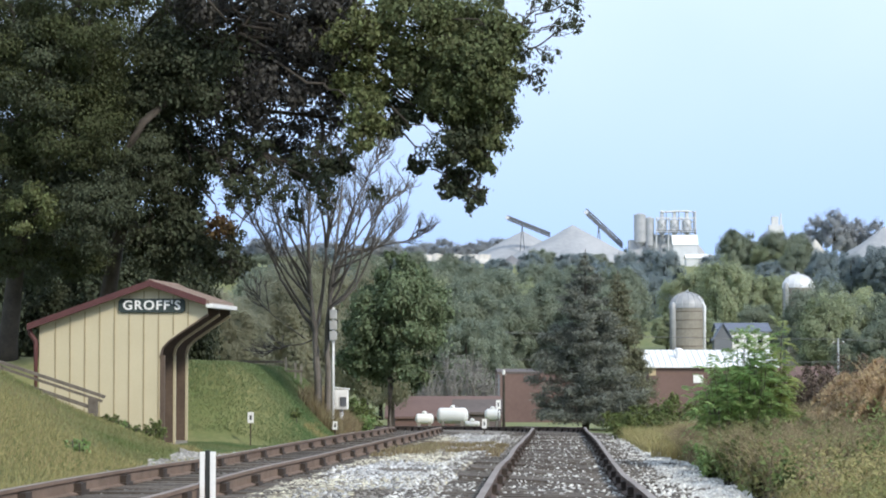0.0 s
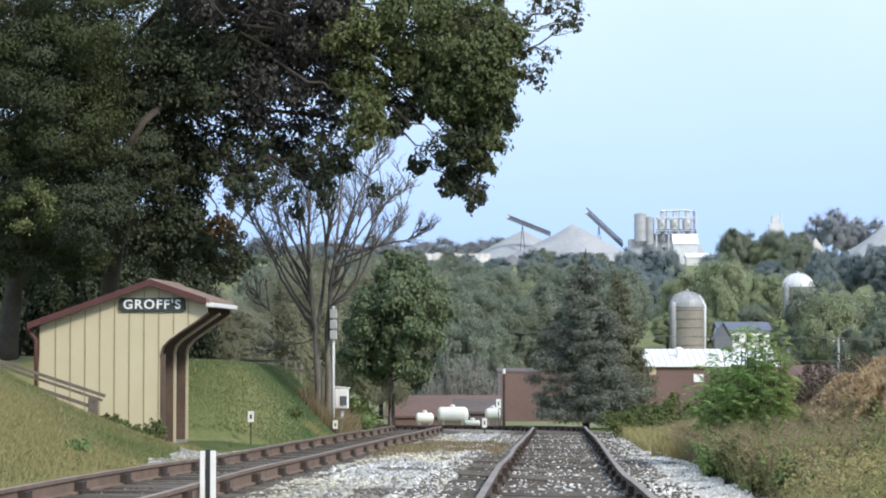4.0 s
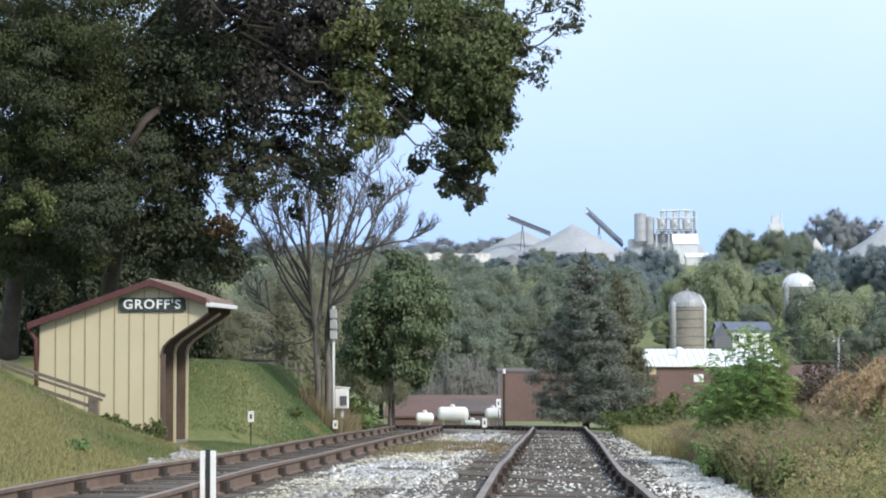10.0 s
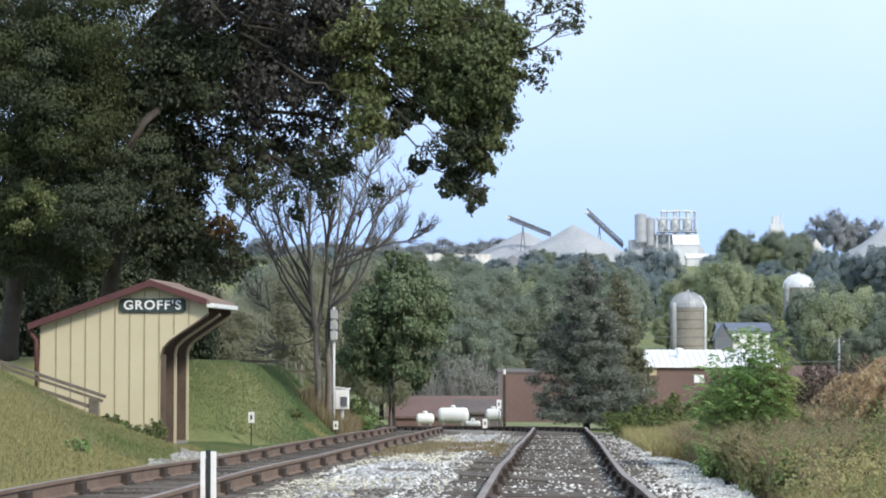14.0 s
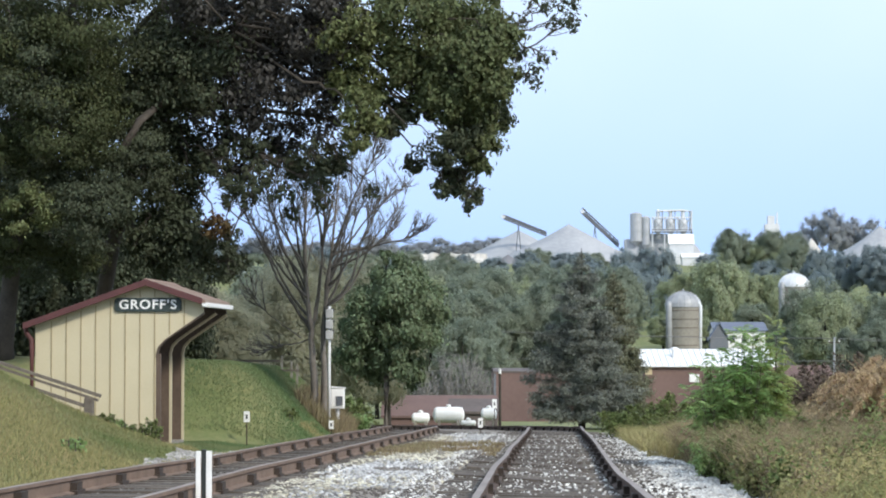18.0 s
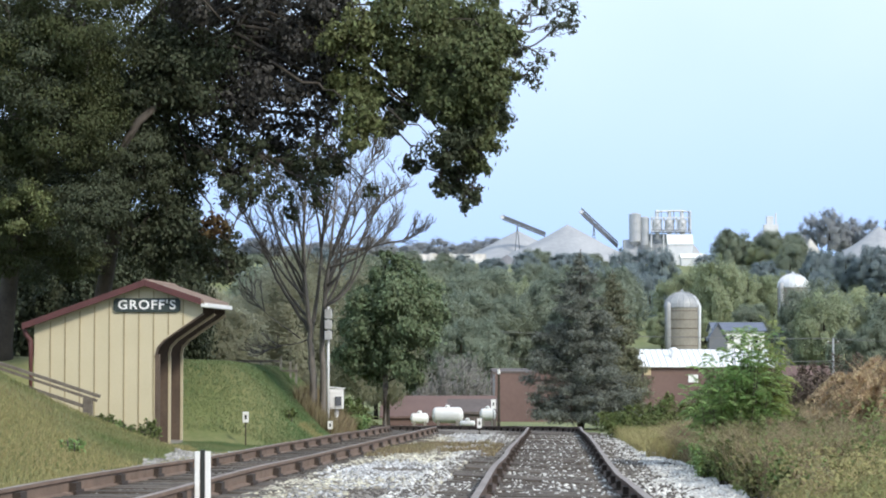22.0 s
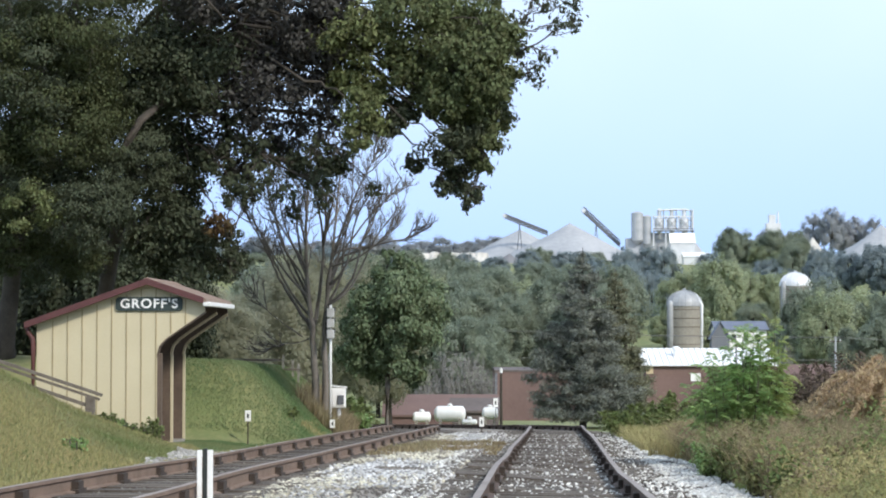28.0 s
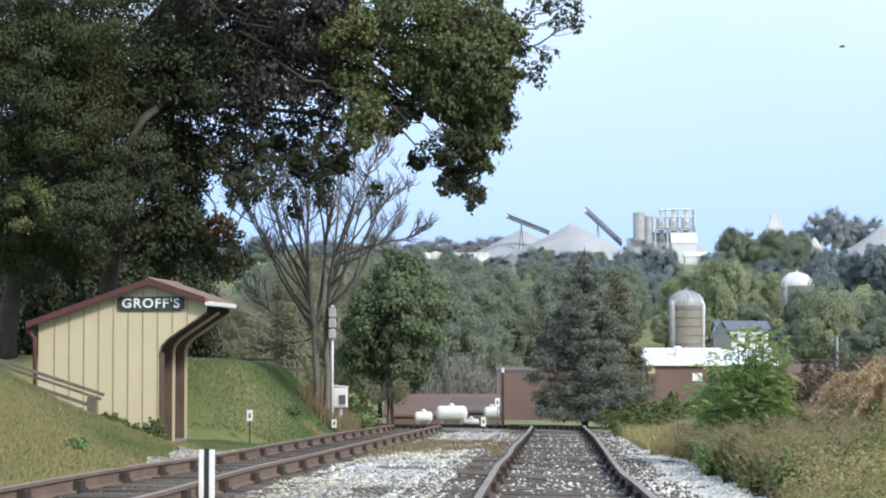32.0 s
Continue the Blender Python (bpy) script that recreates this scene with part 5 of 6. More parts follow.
for i in range(4):
    for zz in (1.75 - hg, -1.2 - hg):
        wd = part("window", Shape().box(-3.3 + 2.0 * i - 0.5, -3.3 + 2.0 * i + 0.5, -4.06, -4.005, zz - 0.75, zz + 0.75), M_WHITE, house, "white window frame")
        part("pane", Shape().box(-3.3 + 2.0 * i - 0.38, -3.3 + 2.0 * i + 0.38, -4.09, -4.065, zz - 0.62, zz - 0.03).box(-3.3 + 2.0 * i - 0.38, -3.3 + 2.0 * i + 0.38, -4.09, -4.065, zz + 0.03, zz + 0.62), M_GLASS, wd)
wing = thing("house_wing", 46.9, 377.0, hg, "grey gabled front wing of the farmhouse", "house")
part("gable_wall", Shape().prism([(-1.5, -0.5), (1.5, -0.5), (1.5, 1.9 - hg), (0, 4.3 - hg), (-1.5, 1.9 - hg)], 0, 2.6), M_GREYWALL, wing)
part("roof_slope", Shape().prism([(-1.8, 1.45 - hg), (0, 4.35 - hg), (0, 4.55 - hg), (-1.8, 1.65 - hg)], -0.3, 2.7), M_BLUEROOF, wing)
part("roof_slope", Shape().prism([(0, 4.35 - hg), (1.8, 1.45 - hg), (1.8, 1.65 - hg), (0, 4.55 - hg)], -0.3, 2.7), M_BLUEROOF, wing)
for i, (x, z) in enumerate(((43.5, 4.0), (57.5, 2.2))):
    gable_house("house", "distant pale farm building among trees", "house", x, x + 3, 420 + 4 * i, 426 + 4 * i, ground_z(x, 420), z - 1.5, z, M_GREYWALL if i else M_WHITE, M_BARNDARK)


# ---- white tanks past the crest ----
def gas_tank(x, y, length, r, z, label):
    g = ground_z(x, y)
    t = thing("gas_tank", x, y, g, label, "tank", "white tanks")
    zc = z - g
    prof = [(-length / 2 + r * 0.55 * (1 - math.cos(q * math.pi / 12)), r * math.sin(q * math.pi / 12)) for q in range(7)]
    prof = prof + [(-a, b) for a, b in prof[::-1]]
    rings = [[(a, max(b, 0.01) * math.cos(j * math.tau / 20), zc + max(b, 0.01) * math.sin(j * math.tau / 20)) for j in range(20)] for a, b in prof]
    part("shell", Shape().tube_rings(rings, 20, 0), M_WHITE, t, smooth=True)
    for s in (-1, 1):
        part("saddle", Shape().box(s * length * 0.3 - 0.08, s * length * 0.3 + 0.08, -r * 0.8, r * 0.8, -0.3, zc - r * 0.5), M_STAVE, t)
    part("valve_dome", Shape().lathe(0, 0, [(0.14, zc + r * 0.95), (0.14, zc + r + 0.10), (0.05, zc + r + 0.15)], 10), M_WHITE, t)
    return t


gas_tank(0.62, 132.0, 1.85, 0.46, -3.28, "white horizontal gas tank on saddles")
gas_tank(-1.0, 130.0, 1.05, 0.30, -3.40, "small white gas tank beside the larger one")
gas_tank(3.0, 134.0, 0.95, 0.36, -3.30, "small white gas tank by the pole")
gas_tank(1.75, 131.0, 0.9, 0.16, -3.72, "white low cylinder between the tanks")

pg = ground_z(3.55, 130)
pole = thing("short_pole", 3.55, 130.0, pg, "thin dark pole with a white top", "pole")
part("shaft", Shape().tube([(0, 0, -0.3), (0, 0, -0.85 - pg)], [0.09, 0.07], 8), M_DARKBARK, pole)
part("cap", Shape().tube([(0, 0, -0.86 - pg), (0, 0, -0.58 - pg)], [0.09, 0.08], 8), M_WHITE, pole, "white pole top")


# ---- power lines ----
def utility_pole(x, y, top):
    g = ground_z(x, y)
    t = thing("utility_pole", x, y, g, "weathered utility pole with a crossarm", "utility pole", "utility poles")
    part("shaft", Shape().tube([(0, 0, -0.5), (0, 0, top - g)], [0.16, 0.11], 8), M_MIDSTEEL, t)
    part("crossarm", Shape().box(-0.7, 0.7, -0.06, 0.06, top - g - 0.6, top - g - 0.48), M_OLDWOOD, t)
    for s in (-0.55, 0.55):
        part("insulator", Shape().lathe(s, 0, [(0.05, top - g - 0.48), (0.06, top - g - 0.36), (0.02, top - g - 0.3)], 8), M_WHITE, t)


def wire(p, q, sag, r=0.03):
    p, q = Vector(p), Vector(q)
    pts = [p.lerp(q, i / 24) - Vector((0, 0, sag * 4 * (i / 24) * (1 - i / 24))) for i in range(25)]
    w = part("power_line", Shape().tube(pts, [r] * 25, 4), M_WIRE)
    tagged(w, "thin sagging overhead cable", "cable", "cables")


utility_pole(-22.0, 250.0, 4.0)
utility_pole(43.8, 250.0, 1.6)
wire((-22, 250, 3.9), (43.8, 250, 1.5), 0.6)
wire((-22, 250, 0.2), (43.8, 250, -1.0), 0.4)
wire((43.8, 250, 1.5), (110, 250, 0.2), 0.6)


# ---- quarry on the far hill ----
def stone_pile(x, y, r, top, material, label, seed):
    g = min(ground_z(x - r, y), ground_z(x + r, y), ground_z(x, y)) - 1.0
    t = thing("stone_pile", x, y, g, label, "stone pile", "quarry piles")
    n, m = 48, 12
    rings = []
    for i in range(m + 1):
        k = i / m
        rings.append([(math.cos(j * math.tau / n) * r * (1 - k) * q, math.sin(j * math.tau / n) * r * (1 - k) * q, (top - g) * (k - 0.035 * math.sin(k * math.pi) - 0.05 * max(0, k - 0.9) * 10 * (k - 0.9)))
                      for j in range(n) for q in [1 + 0.10 * noise.noise((math.cos(j * math.tau / n) * 2 + seed, math.sin(j * math.tau / n) * 2, k * 2))]])
    part("cone", Shape().tube_rings(rings, n, 0), material, t, smooth=True)


stone_pile(58.5, 1010, 36, 54.8, M_HEAP, "large pale cone of crushed stone", 1)
stone_pile(37.0, 1035, 31, 53.3, M_HEAP, "grey cone of crushed stone under a conveyor", 2)
stone_pile(30.5, 985, 8, 40.2, M_DARKPILE, "small dark heap of stone", 3)
stone_pile(196.0, 1000, 26, 53.5, M_HEAP, "pale stone pile beside ridge trees", 4)
stone_pile(172.0, 1040, 9, 50.0, M_CUT, "whitish stone heap among trees", 5)
stone_pile(113.0, 1030, 12, 52.0, M_HEAP, "grey stone heap behind the plant", 6)
cut = Shape()
cols, levels = 60, 7
cut.add([(-16 + i * 0.64, 2.2 * k + 1.5 * noise.noise((i * 0.3, k * 0.7, 5.0)), 28 + (12.9 + 1.4 * noise.noise((i * 0.16, 0, 0))) * k / (levels - 1)) for k in range(levels) for i in range(cols)],
        [(k * cols + i, k * cols + i + 1, (k + 1) * cols + i + 1, (k + 1) * cols + i) for k in range(levels - 1) for i in range(cols - 1)])
qc = thing("quarry_face", 0, 985, 0, "pale band of cut rock along the quarry edge", "rock face")
part("rock", cut, M_CUT, qc)


def conveyor(x0, z0, x1, z1, y, label, deep=1.7):
    g = ground_z((x0 + x1) / 2, y)
    t = thing("conveyor", (x0 + x1) / 2, y, g, label, "conveyor", "conveyors")
    a, b = Vector((x0 - (x0 + x1) / 2, 0, z0 - g)), Vector((x1 - (x0 + x1) / 2, 0, z1 - g))
    for yy in (-0.8, 0.8):
        for up in (0, deep):
            part("chord", Shape().bar(a + Vector((0, yy, up)), b + Vector((0, yy, up)), 0.4, 0.45), M_STEEL, t)
    n = 9
    for i in range(n):
        p, q = a.lerp(b, i / n), a.lerp(b, (i + 1) / n)
        part("brace", Shape().bar(p + Vector((0, -0.8, 0)), q + Vector((0, -0.8, deep)), 0.2, 0.2), M_STEEL, t)
        part("strut", Shape().bar(q + Vector((0, -0.8, 0)), q + Vector((0, -0.8, deep)), 0.2, 0.2), M_STEEL, t)
    part("belt", Shape().bar(a + Vector((0, 0, 0.9)), b + Vector((0, 0, 0.9)), 1.6, 0.5 * deep), M_STEEL, t)
    part("head_drum", Shape().tube([a + Vector((0, -1, 0.9)), a + Vector((0, 1, 0.9))], [0.9, 0.9], 12), M_PALESTEEL, t)
    m = a.lerp(b, 0.35)
    for s in (-1.5, 1.5):
        part("leg", Shape().bar(m, (m.x + s, 0, -0.5), 0.35, 0.35), M_STEEL, t)
    return t


conveyor(29.3, 57.2, 48.5, 49.5, 1012, "slender inclined conveyor over a stone pile")
conveyor(64.8, 59.6, 81.0, 44.5, 1014, "steep dark conveyor rising above the large pile", deep=2.6)

pl_g = ground_z(100, 1000)
plant = thing("stone_plant", 100, 1000, pl_g, "grey quarry plant of silos and steel frames", "plant")


def plant_drum(x, r, z0, z1, m, name="silo_drum"):
    part(name, Shape().lathe(x - 100, 0, [(0.5, z0 - 2.0 - pl_g), (r, z0 - pl_g), (r, z1 - pl_g), (r * 0.4, z1 + 0.7 - pl_g)], 18), m, plant, smooth=False)


plant_drum(87.8, 2.7, 46.5, 58.6, M_MIDSTEEL)
plant_drum(92.0, 2.0, 45, 57, M_MIDSTEEL)
for x in (97.5, 103.0, 108.5):
    plant_drum(x, 2.1, 51.5, 56.2, M_PALESTEEL, "bin")
    plant_drum(x, 0.9, 57.0, 60.0, M_PALESTEEL, "cyclone")
for x in (94.8, 100.2, 105.8, 112.2):
    part("column", Shape().box(x - 100.25, x - 99.75, -2.4, -1.9, -1, 60.2 - pl_g if x > 110 else 57.5 - pl_g), M_PALESTEEL, plant)
for z in (50.8, 56.8):
    part("beam", Shape().box(-5.3, 12.4, -2.5, -2.0, z - pl_g, z + 0.5 - pl_g), M_PALESTEEL, plant)
part("duct", Shape().tube([(-3, -1, 59.8 - pl_g), (8.5, -1, 60.2 - pl_g), (12, -1, 59.6 - pl_g), (12, -1, 50 - pl_g)], [0.45] * 4, 8), M_PALESTEEL, plant)
xs = (94.8, 100.2, 105.8, 112.2)
for x, q in zip(xs[:-1], xs[1:]):
    part("brace", Shape().bar((x - 100, -2.2, 51.0 - pl_g), (q - 100, -2.2, 56.8 - pl_g), 0.3, 0.3), M_MIDSTEEL, plant)
    part("brace", Shape().bar((q - 100, -2.6, 51.0 - pl_g), (x - 100, -2.6, 56.8 - pl_g), 0.3, 0.3), M_MIDSTEEL, plant)
    part("ladder", Shape().box(q - 101.2, q - 100.9, -2.4, -2.1, 51.3 - pl_g, 60.0 - pl_g), M_STEEL, plant)
part("catwalk", Shape().box(-5.5, 12.6, -3.2, -1.8, 50.3 - pl_g, 50.6 - pl_g).box(-5.5, 12.6, -3.2, -3.1, 51.5 - pl_g, 51.7 - pl_g), M_STEEL, plant)
part("mill_house", Shape().box(-6.0, 13.0, 2, 9, -1, 50.0 - pl_g), M_MIDSTEEL, plant)
part("lower_house", Shape().box(-17.0, -5.0, 1, 8, -1, 47.5 - pl_g), M_MIDSTEEL, plant)
gable_house("plant_shed", "white metal-clad shed on the quarry slope", "shed", 101.0, 111.5, 985, 993, ground_z(104, 985), 45.0, 49.0, M_PALESTEEL, M_METALROOF)
gable_house("plant_shed", "low white shed below the quarry plant", "shed", 105.0, 116.0, 970, 977, ground_z(110, 970), 38.3, 40.0, M_PALESTEEL, M_METALROOF)
p2 = thing("screening_tower", 142.0, 960, ground_z(142, 960), "pale screening tower above the ridge trees", "tower")
gz = p2.location.z
part("frame", Shape().box(-3, 3, -2, 2, 0, 52 - gz), M_PALESTEEL, p2)
part("top_house", Shape().box(-1.8, 1.0, -1.5, 1.5, 52 - gz, 55.6 - gz), M_PALESTEEL, p2)
part("stack", Shape().tube([(2.2, 0, 52 - gz), (2.2, 0, 57 - gz)], [0.4, 0.3], 8), M_PALESTEEL, p2)


# ---- bushes and weeds beside the track ----
def shrub(x, y, top, wide, label, material, seed, stems=9, leaf=0.12, dens=900, name="shrub", swing=2.2):
    """Upright stems from one root, each with its leaves."""
    r = np.random.default_rng(seed)
    g = ground_z(x, y)
    t = thing(name, x, y, g, label, "shrub")
    H = top - g
    for i in range(stems):
        an = i * 2.4
        sp = wide * 0.5 * math.sqrt((i + 0.5) / stems)
        hh = max(0.3, H) * r.uniform(0.62, 1.0) * (1 - 0.25 * (i / stems))
        tip = Vector((math.cos(an) * sp, math.sin(an) * sp, hh))
        pts = [Vector((math.cos(an) * 0.08, math.sin(an) * 0.08, -0.08)), tip * 0.5 + Vector((0, 0, 0.12)), tip]
        ob = part("stem", Shape().tube(pts, [0.016, 0.012, 0.005], 5), M_BARK, t)
        n = int(dens * hh * 0.5)
        s = r.uniform(0.12, 1.05, n) ** 0.8
        base = np.outer(1 - s, np.zeros(3)) + np.outer(s, np.array(tip))
        o = r.normal(size=(n, 3)) * (0.12 * wide * np.sin(np.clip(s, 0, 1) * 2.6 + 0.35))[:, None]
        o[:, 2] *= 0.6
        part("foliage", leaf_mesh("foliage", base + o, leaf, material, r, droop=0.35, wide=0.42, mid=(0, 0, 0)), None, ob)
        MOVING.append((ob, Vector((0, 0, 0)), swing, r.uniform(0, 6.28)))
    return t


def frond_shrub(x, y, label, seed, tips, rows, material, long=0.5):
    """Upright stems, one to each tip (across, away, height), that carry arching compound leaves with paired leaflets."""
    r = np.random.default_rng(seed)
    g = ground_z(x, y)
    t = thing("shrub", x, y, g, label, "shrub")
    for i, (tx, ty, top) in enumerate(tips):
        tip = Vector((tx, ty, top - g))
        root = Vector((tx * 0.45, ty * 0.45, -0.08))
        ob = part("stem", Shape().tube([root, root.lerp(tip, 0.5) + Vector((tx * 0.1, 0, 0.06)), tip], [0.015, 0.011, 0.004], 5), M_BARK, t)
        leaves = Shape()
        for f in range(rows):
            s = 0.22 + 0.78 * (f + r.uniform(0, 1)) / rows
            p = root.lerp(tip, s)
            az = f * 2.4 + r.uniform(-0.4, 0.4)
            L = long * r.uniform(0.65, 1.15) * (1.15 - 0.4 * s)
            r_up = r.uniform(0.35, 1.0) + (0.9 if s > 0.9 else 0)
            out = Vector((math.cos(az), math.sin(az), 0))
            across = Vector((-math.sin(az), math.cos(az), 0))
            pairs = 9
            for q in range(2, pairs + 2):
                w = q / (pairs + 1)
                c = p + out * L * w + Vector((0, 0, L * (r_up * w - 0.95 * w * w)))
                size = L * 0.33 * math.sin(0.55 + 2.2 * w)
                for side in (-1, 1):
                    d = (across * side + out * 0.5 + Vector((0, 0, r.uniform(-0.75, 0.0)))).normalized() * size
                    e = (out * 0.16 + Vector((r.uniform(-0.05, 0.05), r.uniform(-0.05, 0.05), 0.08))) * size
                    up = Vector((0, 0, 0.06 * size))
                    n0 = len(leaves.v)
                    leaves.v += [tuple(c), tuple(c + d * 0.4 + e), tuple(c + d), tuple(c + d * 0.4 - e), tuple(c + d * 0.42 + up)]
                    leaves.f += [[n0, n0 + 1, n0 + 4], [n0 + 1, n0 + 2, n0 + 4], [n0 + 2, n0 + 3, n0 + 4], [n0 + 3, n0, n0 + 4]]
                    leaves.k += [0, 0, 0, 0]
        part("foliage", leaves, material, ob)
        MOVING.append((ob, Vector((0, 0, 0)), 2.2, r.uniform(0, 6.28)))
    return t


frond_shrub(4.75, 35.6, "bright green shrub with feathery compound leaves beside the track", 141,
            [(-0.62, 0.1, 0.34), (-0.50, -0.1, 0.44), (-0.28, 0.1, 0.62), (-0.08, -0.1, 0.80), (0.10, 0.15, 0.88), (0.30, -0.1, 0.92), (0.2, 0.05, 1.0), (0.38, 0.1, 0.74), (-0.05, 0.3, 0.78), (0.12, -0.2, 0.82), (0.28, -0.25, 0.76), (0.05, 0.2, 0.92), (-0.78, 0.0, 0.02), (-0.66, -0.25, 0.10), (-0.35, -0.3, 0.22), (-0.1, -0.35, 0.30), (0.2, -0.35, 0.28), (0.45, -0.2, 0.2), (-0.2, 0.3, 0.5), (0.35, 0.3, 0.42), (-0.55, -0.15, 0.3), (-0.3, -0.2, 0.45), (0.0, -0.25, 0.55), (0.22, -0.2, 0.48), (0.42, 0.0, 0.52)], 20, M_SHRUB, 0.46)
frond_shrub(5.28, 35.8, "tall yellow-green shoot with fern-like leaves beside the shrub", 142, [(0.02, 0, 1.12), (0.08, 0.1, 0.86), (-0.10, -0.1, 0.62), (0.02, -0.2, 0.36), (0.15, -0.1, 0.5), (-0.05, -0.15, 0.8)], 26, M_SHRUBY, 0.4)
frond_shrub(4.42, 35.2, "low green feathery shrub at the gravel's edge", 143, [(-0.3, 0, -0.30), (-0.12, -0.1, -0.18), (0.1, 0.1, -0.10), (0.3, -0.1, -0.15), (0.5, 0.0, -0.2)], 10, M_SHRUB, 0.34)
shrub(4.85, 36.4, 0.55, 1.3, "dark green leafy shrub among the feathery ones", M_VINE, 41, stems=18, dens=560, leaf=0.10)
shrub(4.75, 38.5, 0.2, 0.9, "lower green shrub in the weeds", M_SHRUB, 42, stems=8, dens=500)
shrub(5.7, 39.0, 0.25, 1.2, "olive shrub behind the green one", M_VINE, 43, stems=8, dens=500)
for i, (x, y, z, w) in enumerate(((4.75, 58.0, -0.72, 1.5), (5.9, 60.0, -0.5, 1.8), (5.2, 55.0, -0.78, 1.2), (7.6, 62.0, -0.3, 2.2), (9.6, 62.0, 0.0, 2.2))):
    shrub(x, y, z, w, "olive vine-covered bush in the verge", M_VINE, 50 + i, stems=9, dens=700, leaf=0.11, swing=1.0)
for i, (x, y, z, w, m) in enumerate(((4.35, 33.5, -0.30, 0.9, M_HERB), (4.75, 32.0, -0.35, 0.9, M_WEED), (5.2, 33.0, -0.15, 1.0, M_WEED), (4.1, 31.0, -0.5, 0.7, M_SHRUB), (5.55, 31.0, -0.25, 0.8, M_HERB), (4.9, 29.5, -0.45, 0.7, M_WEED), (5.0, 27.0, -0.45, 0.5, M_SHRUB), (4.0, 29.3, -0.42, 0.5, M_SHRUB), (4.3, 27.5, -0.45, 0.45, M_SHRUB), (3.95, 33.0, -0.45, 0.6, M_SHRUB))):
    shrub(x, y, z, w, "olive leafy weed at the green shrub's foot", m, 150 + i, stems=8, dens=750, leaf=0.075, name="weed", swing=1.6)
for i, (x, y, z, w, m) in enumerate(((3.7, 24.0, -0.33, 0.5, M_VINE), (3.95, 23.5, -0.30, 0.45, M_SHRUB), (4.2, 24.3, -0.30, 0.5, M_HERB), (3.5, 25.0, -0.36, 0.4, M_HERB), (3.8, 27.4, -0.34, 0.5, M_HERB), (3.7, 29.0, -0.30, 0.5, M_VINE), (4.15, 30.2, -0.22, 0.6, M_HERB), (4.45, 31.4, -0.12, 0.6, M_VINE), (4.8, 27.0, -0.16, 0.22, M_SHRUB), (4.75, 24.6, -0.46, 0.5, M_VINE), (3.75, 31.5, -0.42, 0.6, M_SHRUB), (4.35, 26.2, -0.38, 0.35, M_VINE))):
    shrub(x, y, z, w, "leafy green weed standing in the dry verge", m, 230 + i, stems=8, dens=620, leaf=0.07, name="weed", swing=1.6)
for i, (x, y, z, w) in enumerate(((9.3, 117, -2.6, 2.6), (-3.75, 95, -1.2, 2.2), (-4.9, 96, -1.0, 2.2), (-4.7, 100, -2.1, 2.2), (-3.4, 101, -2.3, 2.0))):
    shrub(x, y, z, w, "low brush past the crest of the track", M_VINE, 170 + i, stems=8, dens=500, leaf=0.16, swing=0.6)
for i, (x, y, z, w) in enumerate(((8.9, 60.5, 0.15, 1.8), (10.0, 60.0, 0.45, 2.2), (11.1, 61.0, 0.62, 2.4), (12.2, 60.0, 0.7, 2.4))):
    shrub(x, y, z, w, "dark brown brush behind the tall grass clumps", M_BRUSH, 260 + i, stems=14, dens=620, leaf=0.10, swing=0.8)
shrub(-2.35, 67.0, -1.15, 0.9, "low green bush at the signal's foot", M_SHRUB, 58, stems=7, dens=500)
shrub(-3.6, 55.0, -1.0, 0.6, "small leafy weed at the foot of the bank", M_VINE, 59, stems=5, dens=300)


def stuff(name, me, label, category):
    return tagged(part(name, me, None), label, category, kind="stuff")


def verge(n, u0, u1, y0, y1, power=1.0):
    return scatter(n, u0, u1, y0, y1, ground_z, power)


def patchy(pts, keep, scale=0.45, seed=0.0, blur=0.25):
    """Only the points in patches: keep is the share of the ground that the patches take."""
    r = np.random.default_rng(int(seed * 7) + 3)
    return [q for q in pts if 0.5 + 0.9 * noise.noise((q[0] * scale, q[1] * scale * 0.6, seed)) + r.normal(0, blur) * 0.4 < keep]


def herb_points(n, u0, u1, y0, y1, h, seed):
    """Leaf places of low leafy plants in uneven hummocks."""
    r = np.random.default_rng(seed)
    out = []
    for x, y, z in verge(n, u0, u1, y0, y1):
        top = h * max(0.12, 0.5 + 1.3 * noise.noise((x * 1.9, y * 1.1, seed * 0.7)))
        out.append((x, y, z + top * r.uniform(0.1, 1.0) ** 0.6))
    return out


stuff("bank_grass", blade_mesh("bank_grass", [q for q in patchy(verge(95000, -12.5, -6.1, 22, 47, 0.8), 1.3, 0.35, 1.0) if not gravel_foot(q)], 0.075, 0.012, M_GRASS, rng), "short green grass in patches on the bank", "grass")
stuff("bank_dry_grass", blade_mesh("bank_dry_grass", [q for q in patchy(verge(100000, -12.0, -6.1, 22, 47, 0.8), 0.56, 0.3, 5.0, 0.3) if not gravel_foot(q)], 0.10, 0.010, M_DRY, rng), "dry straw-coloured grass in patches on the bank", "grass")
stuff("mound_grass", blade_mesh("mound_grass", verge(140000, -10.5, -5.8, 46.0, 67), 0.06, 0.014, M_GREEN, rng), "green grass on the mound behind the shelter", "grass")
stuff("mound_dry_grass", blade_mesh("mound_dry_grass", patchy(verge(40000, -9.5, -5.9, 51.0, 67), 0.24, 0.22, 8.0, 0.12), 0.085, 0.012, M_DRY, rng), "dry streaks in the mound's grass", "grass")
stuff("tall_dry_grass", blade_mesh("tall_dry_grass", verge(7000, -6.9, -5.8, 60.0, 67), 0.46, 0.014, M_WEED, rng), "tall dry grass at the mound's end", "grass")
